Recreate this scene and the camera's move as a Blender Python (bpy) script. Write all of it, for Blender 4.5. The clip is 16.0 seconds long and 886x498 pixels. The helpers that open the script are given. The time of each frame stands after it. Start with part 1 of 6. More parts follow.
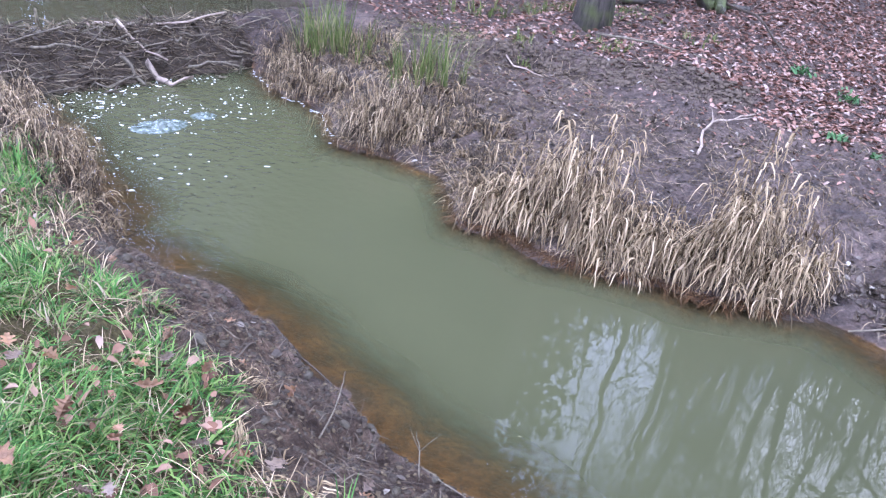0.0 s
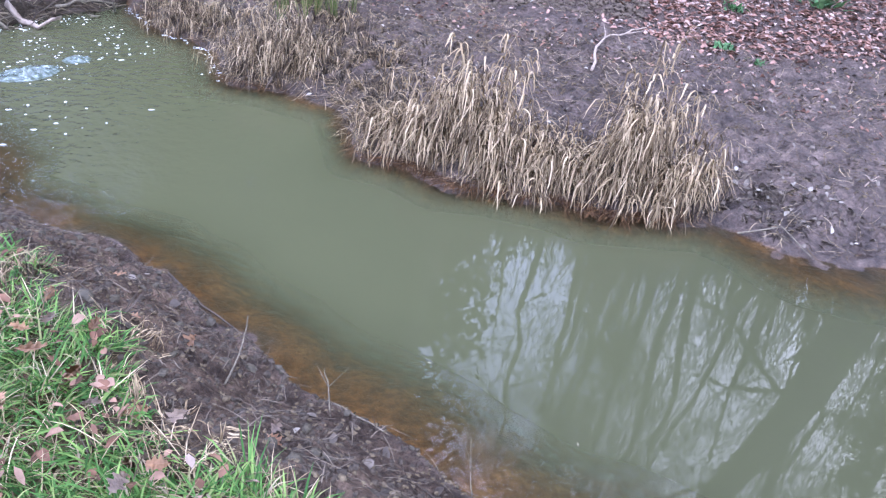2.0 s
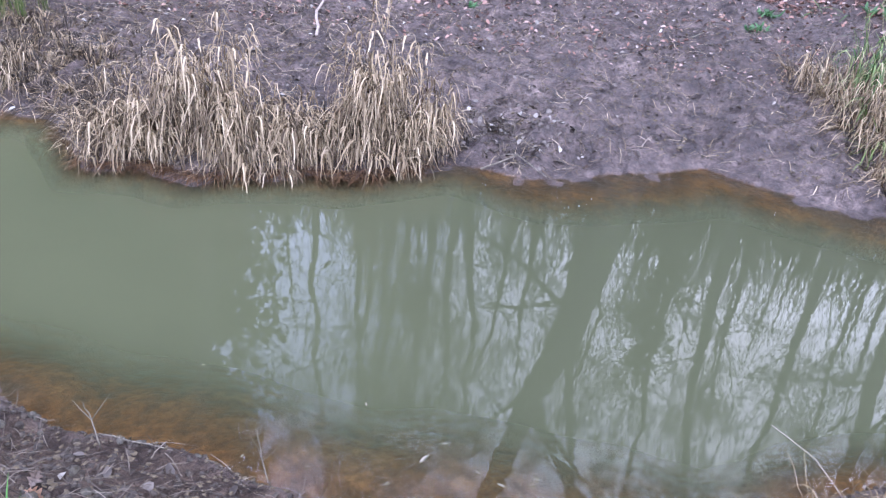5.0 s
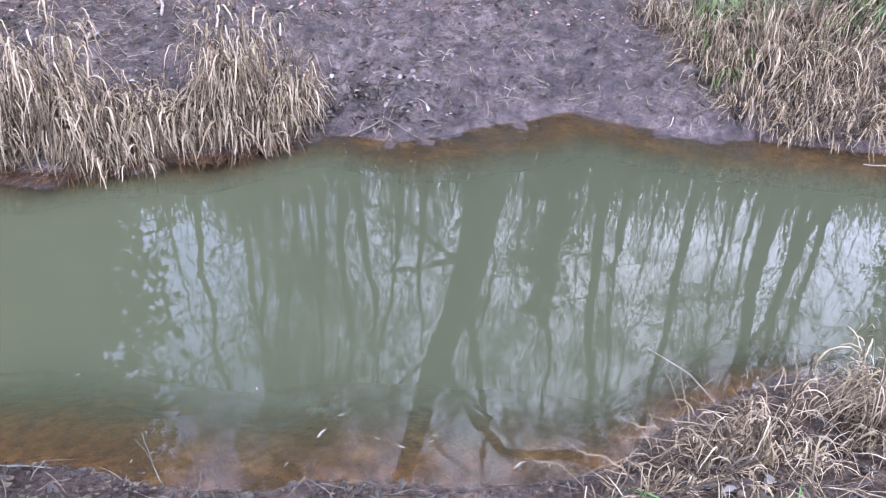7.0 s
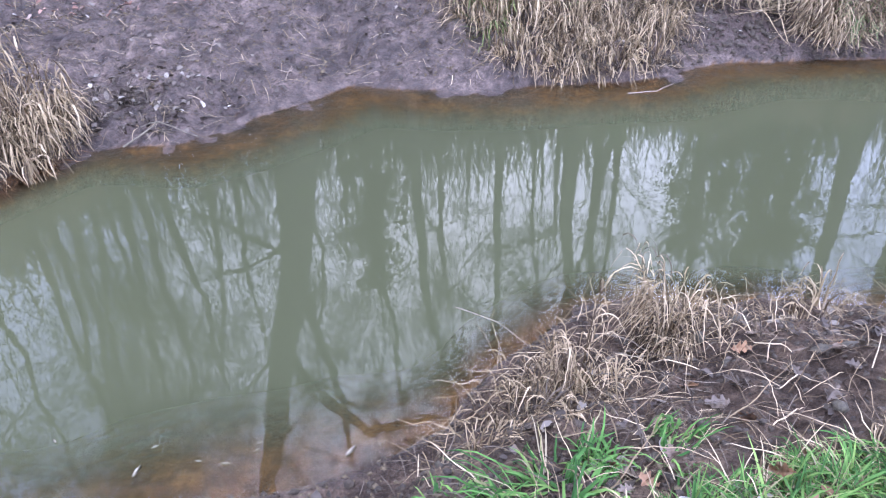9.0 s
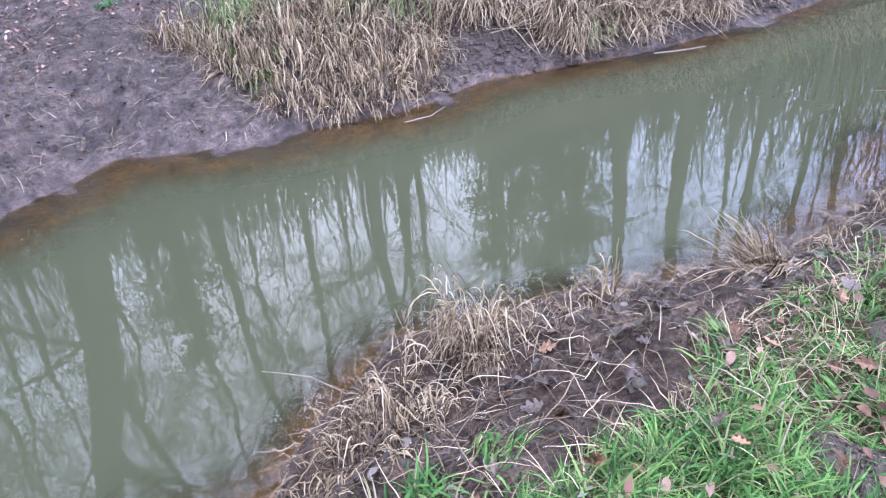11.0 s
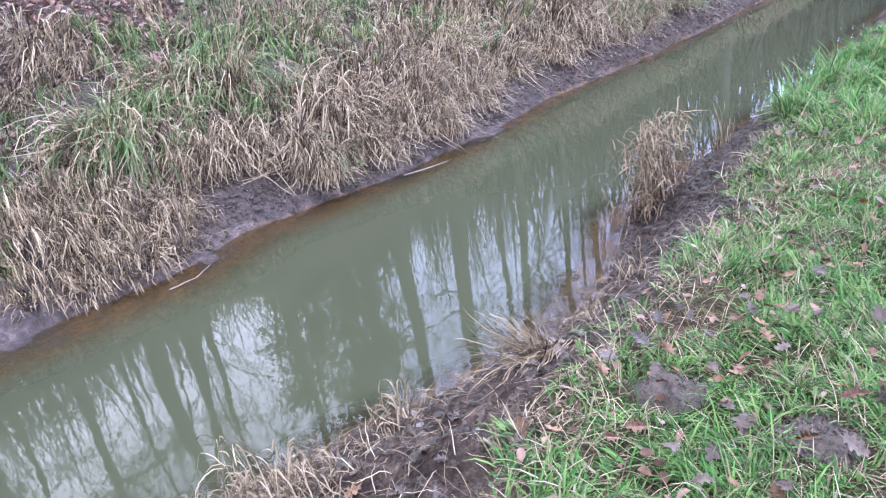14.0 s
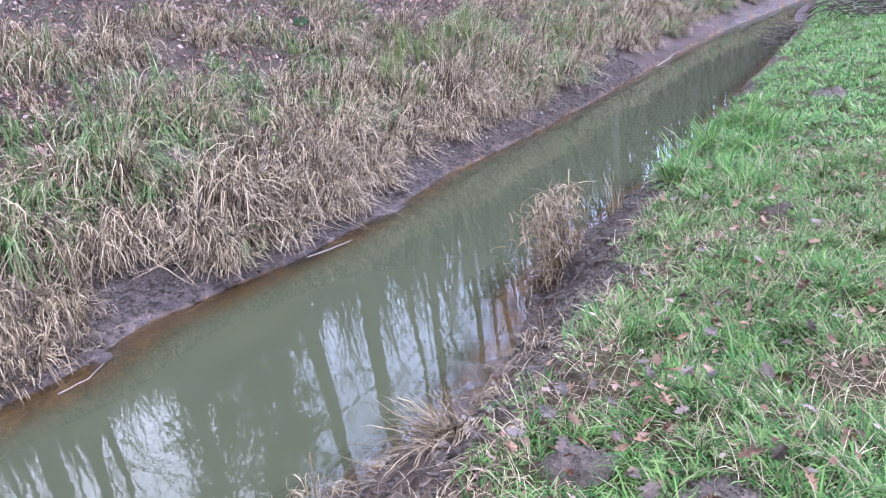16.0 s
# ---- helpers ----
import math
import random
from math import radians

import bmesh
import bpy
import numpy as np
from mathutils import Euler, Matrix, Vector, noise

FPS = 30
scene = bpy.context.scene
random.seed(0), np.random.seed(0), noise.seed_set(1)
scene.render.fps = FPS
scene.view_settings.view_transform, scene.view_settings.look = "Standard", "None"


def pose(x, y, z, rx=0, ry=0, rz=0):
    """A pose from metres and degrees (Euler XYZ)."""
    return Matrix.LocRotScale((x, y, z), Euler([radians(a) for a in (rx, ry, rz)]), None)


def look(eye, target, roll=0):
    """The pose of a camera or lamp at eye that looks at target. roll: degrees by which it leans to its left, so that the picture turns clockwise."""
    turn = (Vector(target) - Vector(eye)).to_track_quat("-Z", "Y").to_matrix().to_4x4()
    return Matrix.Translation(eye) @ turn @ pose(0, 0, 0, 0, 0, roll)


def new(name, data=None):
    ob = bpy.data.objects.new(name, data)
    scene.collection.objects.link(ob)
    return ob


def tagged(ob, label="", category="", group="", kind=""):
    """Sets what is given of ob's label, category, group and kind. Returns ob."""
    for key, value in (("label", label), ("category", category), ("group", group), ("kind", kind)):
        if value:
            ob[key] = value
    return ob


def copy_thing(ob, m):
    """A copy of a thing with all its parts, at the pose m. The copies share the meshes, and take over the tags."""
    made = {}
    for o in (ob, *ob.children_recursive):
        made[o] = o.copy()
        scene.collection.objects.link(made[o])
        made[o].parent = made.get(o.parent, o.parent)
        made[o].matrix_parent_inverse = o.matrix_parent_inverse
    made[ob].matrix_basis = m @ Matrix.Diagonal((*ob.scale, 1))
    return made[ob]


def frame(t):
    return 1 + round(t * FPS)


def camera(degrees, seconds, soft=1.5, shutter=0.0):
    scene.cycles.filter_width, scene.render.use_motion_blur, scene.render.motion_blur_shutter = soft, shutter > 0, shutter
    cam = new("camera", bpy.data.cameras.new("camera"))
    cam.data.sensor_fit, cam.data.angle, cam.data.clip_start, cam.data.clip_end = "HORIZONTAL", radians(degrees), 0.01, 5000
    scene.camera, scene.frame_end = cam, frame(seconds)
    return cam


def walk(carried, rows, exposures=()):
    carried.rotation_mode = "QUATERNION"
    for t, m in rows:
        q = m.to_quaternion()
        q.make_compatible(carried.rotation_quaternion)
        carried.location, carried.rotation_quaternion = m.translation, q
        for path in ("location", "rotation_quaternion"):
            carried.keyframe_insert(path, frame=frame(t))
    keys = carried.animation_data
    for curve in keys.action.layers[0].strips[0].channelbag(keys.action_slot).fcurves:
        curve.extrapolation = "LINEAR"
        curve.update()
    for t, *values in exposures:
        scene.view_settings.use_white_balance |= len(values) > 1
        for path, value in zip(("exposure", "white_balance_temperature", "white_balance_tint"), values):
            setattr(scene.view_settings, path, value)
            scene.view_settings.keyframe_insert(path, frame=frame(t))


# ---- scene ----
# A muddy brook below a stick dam, seen from its grassy bank on an overcast winter day.
cam = camera(60.8, 16.0, soft=1.2)
PATH = [
    (0, (-0.350, -0.130, 2.034), (-1.259, 1.427, 1.169), 9.40),
    (0.5, (-0.342, -0.113, 2.030), (-1.188, 1.453, 1.117), 9.11),
    (1, (-0.327, -0.096, 2.025), (-1.108, 1.481, 1.075), 9.08),
    (1.5, (-0.315, -0.081, 2.021), (-1.043, 1.507, 1.048), 8.91),
    (2, (-0.299, -0.071, 2.025), (-0.956, 1.536, 1.033), 8.65),
    (2.5, (-0.275, -0.064, 2.035), (-0.849, 1.577, 1.046), 8.03),
    (3, (-0.241, -0.058, 2.049), (-0.696, 1.621, 1.062), 7.47),
    (3.5, (-0.216, -0.052, 2.055), (-0.566, 1.650, 1.065), 7.22),
    (4, (-0.204, -0.043, 2.048), (-0.470, 1.670, 1.051), 6.88),
    (4.5, (-0.187, -0.040, 2.049), (-0.386, 1.677, 1.044), 6.09),
    (5, (-0.165, -0.035, 2.057), (-0.272, 1.689, 1.049), 5.29),
    (5.2, (-0.156, -0.034, 2.058), (-0.223, 1.692, 1.050), 5.27),
    (7.3, (-0.055, -0.025, 2.058), (0.181, 1.640, 0.975), 2.29),
    (7.5, (-0.036, -0.017, 2.060), (0.251, 1.635, 0.969), 1.99),
    (8, (-0.004, -0.012, 2.060), (0.401, 1.604, 0.954), 1.67),
    (8.5, (0.029, -0.010, 2.057), (0.526, 1.573, 0.942), 0.99),
    (9, (0.075, -0.010, 2.050), (0.669, 1.541, 0.936), -0.16),
    (9.5, (0.113, -0.009, 2.042), (0.809, 1.506, 0.938), -0.93),
    (9.7, (0.127, -0.006, 2.040), (0.868, 1.493, 0.943), -1.51),
    (11.8, (0.226, -0.026, 2.024), (1.397, 1.258, 1.035), -4.28),
    (12, (0.229, -0.032, 2.026), (1.433, 1.235, 1.052), -4.85),
    (12.5, (0.248, -0.048, 2.039), (1.541, 1.169, 1.119), -5.92),
    (13, (0.268, -0.055, 2.045), (1.639, 1.111, 1.173), -6.56),
    (13.5, (0.285, -0.067, 2.049), (1.720, 1.053, 1.219), -7.26),
    (14, (0.303, -0.087, 2.053), (1.804, 0.975, 1.266), -7.94),
    (14.5, (0.317, -0.101, 2.061), (1.880, 0.898, 1.311), -7.99),
    (15, (0.327, -0.108, 2.067), (1.944, 0.831, 1.357), -7.92),
    (15.5, (0.335, -0.111, 2.078), (1.987, 0.791, 1.402), -8.23),
    (16, (0.345, -0.119, 2.081), (2.029, 0.751, 1.440), -8.54),
]
walk(cam, [(t, look(eye, target, roll)) for t, eye, target, roll in PATH])

# ---- sky and light ----
SUN_ELEVATION, SUN_TURN = radians(36), radians(22)
world = bpy.data.worlds.new("overcast_sky")
scene.world = world
world.use_nodes = True
wt = world.node_tree
wt.nodes.clear()
w_out = wt.nodes.new("ShaderNodeOutputWorld")
w_bg = wt.nodes.new("ShaderNodeBackground")
w_sky = wt.nodes.new("ShaderNodeTexSky")
w_sky.sky_type = "NISHITA"
w_sky.sun_disc = False
w_sky.sun_elevation, w_sky.sun_rotation = SUN_ELEVATION, SUN_TURN
w_sky.dust_density, w_sky.air_density, w_sky.ozone_density = 6.0, 1.0, 1.0
w_gain = wt.nodes.new("ShaderNodeMix")
w_gain.data_type, w_gain.blend_type = "RGBA", "MIX"
w_gain.inputs["Factor"].default_value = 0.96
w_gain.inputs["B"].default_value = (7.85, 9.1, 15.3, 1)
wt.links.new(w_sky.outputs[0], w_gain.inputs["A"])
wt.links.new(w_gain.outputs["Result"], w_bg.inputs["Color"])
w_bg.inputs["Strength"].default_value = 0.63
wt.links.new(w_bg.outputs[0], w_out.inputs["Surface"])

sun_data = bpy.data.lights.new("sun", "SUN")
sun_data.energy, sun_data.angle, sun_data.color = 1.0, radians(45), (1.0, 0.97, 0.92)
sun = new("sun", sun_data)
sun.matrix_world = look((6, 19, 14), (0, 4, 0))

# ---- materials ----


def ramp_of(nt, stops, fac):
    r = nt.nodes.new("ShaderNodeValToRGB")
    e = r.color_ramp.elements
    while len(e) < len(stops):
        e.new(0.5)
    for k, (p, c) in enumerate(stops):
        e[k].position, e[k].color = p, (*c, 1)
    nt.links.new(fac, r.inputs[0])
    return r.outputs[0]


def noise_of(nt, scale, detail=4.0, rough=0.6, vec=None):
    nz = nt.nodes.new("ShaderNodeTexNoise")
    nz.inputs["Scale"].default_value, nz.inputs["Detail"].default_value, nz.inputs["Roughness"].default_value = scale, detail, rough
    if vec is None:
        g = nt.nodes.new("ShaderNodeNewGeometry")
        vec = g.outputs["Position"]
    nt.links.new(vec, nz.inputs["Vector"])
    return nz.outputs["Fac"]


def mix_col(nt, fac, a, b, kind="MIX"):
    m = nt.nodes.new("ShaderNodeMix")
    m.data_type, m.blend_type = "RGBA", kind
    for key, v in (("Factor", fac), ("A", a), ("B", b)):
        if isinstance(v, (int, float)):
            m.inputs[key].default_value = v
        elif isinstance(v, tuple):
            m.inputs[key].default_value = (*v, 1)
        else:
            nt.links.new(v, m.inputs[key])
    return m.outputs["Result"]


def calc(nt, op, a, b=0.0):
    m = nt.nodes.new("ShaderNodeMath")
    m.operation = op
    m.use_clamp = op in ("MULTIPLY_ADD",)
    for k, v in enumerate((a, b)):
        if isinstance(v, (int, float)):
            m.inputs[k].default_value = v
        else:
            nt.links.new(v, m.inputs[k])
    return m.outputs[0]


def bump_of(nt, height, strength, dist, prev=None):
    b = nt.nodes.new("ShaderNodeBump")
    b.inputs["Strength"].default_value, b.inputs["Distance"].default_value = strength, dist
    nt.links.new(height, b.inputs["Height"])
    if prev is not None:
        nt.links.new(prev, b.inputs["Normal"])
    return b.outputs[0]


def blank(name):
    m = bpy.data.materials.new(name)
    m.use_nodes = True
    nt = m.node_tree
    return m, nt, nt.nodes["Principled BSDF"]


def island_mat(name, stops, rough=0.7, sheen_through=0.25, spread=9.0, spec=0.16):
    """Blades, leaves and straw: every blade takes its own shade, with a fine mottle along it."""
    m, nt, p = blank(name)
    g = nt.nodes.new("ShaderNodeNewGeometry")
    col = ramp_of(nt, stops, g.outputs["Random Per Island"])
    mott = noise_of(nt, spread, 3.0)
    col = mix_col(nt, 0.7, col, ramp_of(nt, [(0.3, (0.45, 0.43, 0.42)), (0.72, (1.2, 1.18, 1.12))], mott), "MULTIPLY")
    nt.links.new(col, p.inputs["Base Color"])
    p.inputs["Roughness"].default_value = rough
    p.inputs["Specular IOR Level"].default_value = spec
    if sheen_through:
        tr = nt.nodes.new("ShaderNodeBsdfTranslucent")
        nt.links.new(col, tr.inputs["Color"])
        mx = nt.nodes.new("ShaderNodeMixShader")
        mx.inputs[0].default_value = sheen_through
        nt.links.new(p.outputs[0], mx.inputs[1])
        nt.links.new(tr.outputs[0], mx.inputs[2])
        nt.links.new(mx.outputs[0], nt.nodes["Material Output"].inputs["Surface"])
    return m


M_GRASS = island_mat("green_grass", [(0.0, (0.036, 0.097, 0.026)), (0.3, (0.077, 0.183, 0.046)), (0.55, (0.125, 0.258, 0.066)), (0.84, (0.234, 0.348, 0.096)), (0.94, (0.308, 0.268, 0.142)), (1.0, (0.411, 0.34, 0.233))], 0.55, 0.3, 7.0, 0.1)
M_RUSH = island_mat("green_rush", [(0.0, (0.076, 0.115, 0.029)), (0.5, (0.144, 0.19, 0.058)), (0.8, (0.23, 0.232, 0.092)), (1.0, (0.342, 0.281, 0.166))], 0.55, 0.2, 6.0)
M_SEDGE = island_mat("broad_green_sedge", [(0.0, (0.044, 0.095, 0.026)), (0.4, (0.111, 0.185, 0.054)), (0.75, (0.244, 0.296, 0.114)), (1.0, (0.489, 0.413, 0.235))], 0.5, 0.3, 7.0, 0.2)
M_STRAW = island_mat("dry_straw", [(0.0, (0.051, 0.035, 0.02)), (0.25, (0.143, 0.1, 0.056)), (0.55, (0.335, 0.248, 0.143)), (0.85, (0.522, 0.399, 0.245)), (1.0, (0.592, 0.465, 0.299))], 0.65, 0.2, 8.0)
M_STRAW_MID = island_mat("weathered_straw", [(0.0, (0.048, 0.032, 0.019)), (0.4, (0.158, 0.112, 0.064)), (0.8, (0.418, 0.316, 0.189)), (1.0, (0.636, 0.505, 0.329))], 0.7, 0.15, 9.0)
M_REED = island_mat("dry_reed", [(0.0, (0.062, 0.039, 0.022)), (0.35, (0.174, 0.112, 0.063)), (0.75, (0.293, 0.213, 0.121)), (1.0, (0.432, 0.342, 0.214))], 0.7, 0.2, 10.0)
# grey old straw; its dark tones also carry shade in the tussocks' gaps
M_STRAW_OLD = island_mat("grey_old_straw", [(0.0, (0.024, 0.018, 0.013)), (0.5, (0.086, 0.067, 0.049)), (1.0, (0.212, 0.172, 0.128))], 0.75, 0.12, 9.0)
# rust-stained straw; its dark tone also paints shade under the overhanging clumps
M_STRAW_RUST = island_mat("rust_stained_straw", [(0.0, (0.052, 0.027, 0.013)), (0.6, (0.128, 0.066, 0.029)), (1.0, (0.239, 0.14, 0.071))], 0.6, 0.1, 9.0)
M_LITTER = island_mat("fallen_leaf_litter", [(0.0, (0.105, 0.058, 0.044)), (0.3, (0.258, 0.136, 0.096)), (0.6, (0.383, 0.222, 0.167)), (0.85, (0.449, 0.315, 0.255)), (1.0, (0.497, 0.399, 0.343))], 0.6, 0.15, 20.0)
M_PALE = island_mat("bleached_leaf_scraps", [(0.0, (0.056, 0.044, 0.034)), (0.6, (0.162, 0.133, 0.106)), (0.9, (0.293, 0.257, 0.209)), (1.0, (0.503, 0.472, 0.408))], 0.6, 0.1, 30.0)
M_HERB = island_mat("green_herb_leaf", [(0.0, (0.059, 0.14, 0.054)), (1.0, (0.144, 0.273, 0.115))], 0.5, 0.25, 12.0)
M_TWIG = island_mat("grey_brown_twig", [(0.0, (0.035, 0.026, 0.016)), (0.5, (0.1, 0.075, 0.049)), (0.85, (0.192, 0.152, 0.101)), (1.0, (0.322, 0.269, 0.177))], 0.75, 0.0, 25.0)
M_BRUSH = island_mat("winter_brush", [(0.0, (0.026, 0.021, 0.018)), (0.6, (0.066, 0.053, 0.046)), (1.0, (0.145, 0.119, 0.099))], 0.8, 0.0, 10.0)

M_TURF_LEAF = island_mat("brown_leaf_scraps", [(0.0, (0.068, 0.035, 0.021)), (0.5, (0.222, 0.115, 0.071)), (0.9, (0.325, 0.207, 0.144)), (1.0, (0.358, 0.273, 0.216))], 0.6, 0.1, 20.0)


def leaf_mat(name, c1, c2, rough=0.55):
    m, nt, p = blank(name)
    oi = nt.nodes.new("ShaderNodeObjectInfo")
    col = mix_col(nt, oi.outputs["Random"], c1, c2)
    mott = noise_of(nt, 45.0, 4.0)
    col = mix_col(nt, 0.8, col, ramp_of(nt, [(0.3, (0.4, 0.36, 0.34)), (0.7, (1.2, 1.15, 1.1))], mott), "MULTIPLY")
    nt.links.new(col, p.inputs["Base Color"])
    p.inputs["Roughness"].default_value = rough
    nt.links.new(bump_of(nt, noise_of(nt, 130.0, 3.0), 0.5, 0.004), p.inputs["Normal"])
    return m


M_OAK = leaf_mat("brown_oak_leaf", (0.186, 0.091, 0.042), (0.375, 0.215, 0.109))
M_OAK_GREY = leaf_mat("greyed_oak_leaf", (0.143, 0.099, 0.067), (0.246, 0.182, 0.127))

M_OAK_WET = leaf_mat("sodden_oak_leaf", (0.073, 0.05, 0.032), (0.224, 0.17, 0.116), 0.4)


def bark_mat(name, dark, light, moss=0.0):
    m, nt, p = blank(name)
    tc = nt.nodes.new("ShaderNodeNewGeometry")
    mp = nt.nodes.new("ShaderNodeMapping")
    mp.inputs["Scale"].default_value = (1, 1, 0.22)
    nt.links.new(tc.outputs["Position"], mp.inputs["Vector"])
    n1 = noise_of(nt, 26.0, 6.0, 0.65, mp.outputs[0])
    n2 = noise_of(nt, 2.2, 3.0)
    col = ramp_of(nt, [(0.32, dark), (0.68, light)], n1)
    if moss:
        col = mix_col(nt, ramp_of(nt, [(0.52, (0, 0, 0)), (0.66, (moss, moss, moss))], n2), col, (0.10, 0.13, 0.03))
    nt.links.new(col, p.inputs["Base Color"])
    p.inputs["Roughness"].default_value = 0.85
    nt.links.new(bump_of(nt, n1, 0.8, 0.02), p.inputs["Normal"])
    return m


M_BARK = bark_mat("rough_oak_bark", (0.03, 0.025, 0.02), (0.112, 0.096, 0.076), 0.7)
M_LIMB = bark_mat("limb_bark", (0.033, 0.03, 0.025), (0.086, 0.076, 0.063))
M_WOOD_PALE = bark_mat("peeled_stick_wood", (0.203, 0.149, 0.105), (0.421, 0.338, 0.26))
M_WOOD_GREY = bark_mat("weathered_stick_wood", (0.053, 0.041, 0.028), (0.215, 0.178, 0.119))
M_WOOD_DARK = bark_mat("wet_dark_stick_wood", (0.023, 0.017, 0.011), (0.092, 0.064, 0.04))


def ground_mat():
    m, nt, p = blank("brook_ground")

    def attr(name):
        a = nt.nodes.new("ShaderNodeAttribute")
        a.attribute_name = name
        return a.outputs["Fac"]

    big, mid, fine = noise_of(nt, 0.9, 4.0), noise_of(nt, 7.0, 5.0, 0.65), noise_of(nt, 60.0, 5.0, 0.7)
    mud = ramp_of(nt, [(0.3, (0.032, 0.023, 0.02)), (0.5, (0.105, 0.078, 0.062)), (0.7, (0.206, 0.153, 0.122))], mid)
    mud = mix_col(nt, 0.8, mud, ramp_of(nt, [(0.32, (0.55, 0.52, 0.52)), (0.68, (1.25, 1.22, 1.2))], big), "MULTIPLY")
    mud = mix_col(nt, 0.65, mud, ramp_of(nt, [(0.38, (0.4, 0.37, 0.36)), (0.62, (1.35, 1.35, 1.35))], noise_of(nt, 21.0, 4.0, 0.7)), "MULTIPLY")
    mud = mix_col(nt, 0.58, mud, ramp_of(nt, [(0.36, (0.35, 0.33, 0.32)), (0.64, (1.4, 1.4, 1.4))], fine), "MULTIPLY")
    rust = ramp_of(nt, [(0.3, (0.075, 0.038, 0.016)), (0.55, (0.19, 0.097, 0.035)), (0.8, (0.329, 0.189, 0.076))], mid)
    rust = mix_col(nt, 0.75, rust, ramp_of(nt, [(0.36, (0.5, 0.46, 0.43)), (0.62, (1.35, 1.35, 1.35))], noise_of(nt, 26.0, 4.0, 0.7)), "MULTIPLY")
    turf = ramp_of(nt, [(0.3, (0.034, 0.027, 0.011)), (0.7, (0.115, 0.094, 0.04))], fine)
    duff = ramp_of(nt, [(0.3, (0.04, 0.027, 0.022)), (0.7, (0.133, 0.092, 0.07))], fine)
    mud = mix_col(nt, attr("brown"), mud, mix_col(nt, 1.0, mud, (0.88, 0.83, 0.70), "MULTIPLY"))
    col = mix_col(nt, attr("litter"), mud, duff)
    col = mix_col(nt, attr("turf"), col, turf)
    col = mix_col(nt, attr("rust"), col, rust)
    nt.links.new(col, p.inputs["Base Color"])
    wet = ramp_of(nt, [(0.35, (0.28, 0.28, 0.28)), (0.65, (0.72, 0.72, 0.72))], mid)
    dry = mix_col(nt, attr("wet"), (0.85, 0.85, 0.85), wet)
    nt.links.new(dry, p.inputs["Roughness"])
    nt.links.new(calc(nt, "SUBTRACT", 0.32, calc(nt, "MULTIPLY", attr("brown"), 0.2)), p.inputs["Specular IOR Level"])
    b1 = bump_of(nt, noise_of(nt, 14.0, 6.0, 0.75), 1.0, 0.045)
    nt.links.new(bump_of(nt, fine, 1.0, 0.012, b1), p.inputs["Normal"])
    return m


M_GROUND = ground_mat()


def soil_mat(name, dark, light, rough=0.8):
    m, nt, p = blank(name)
    f1 = noise_of(nt, 40.0, 6.0, 0.7)
    nt.links.new(ramp_of(nt, [(0.3, dark), (0.7, light)], f1), p.inputs["Base Color"])
    p.inputs["Roughness"].default_value = rough
    nt.links.new(bump_of(nt, f1, 0.9, 0.012), p.inputs["Normal"])
    return m


M_SOIL = soil_mat("dark_crumbly_soil", (0.027, 0.02, 0.012), (0.144, 0.102, 0.066))
M_LUMP = soil_mat("smooth_mud_lump", (0.03, 0.023, 0.013), (0.089, 0.071, 0.041), 0.7)
M_CLOD_DRY = soil_mat("dried_mud_crumb", (0.055, 0.039, 0.021), (0.166, 0.122, 0.066), 0.9)
M_CLOD = soil_mat("wet_mud_clod", (0.019, 0.013, 0.007), (0.071, 0.049, 0.028), 0.8)


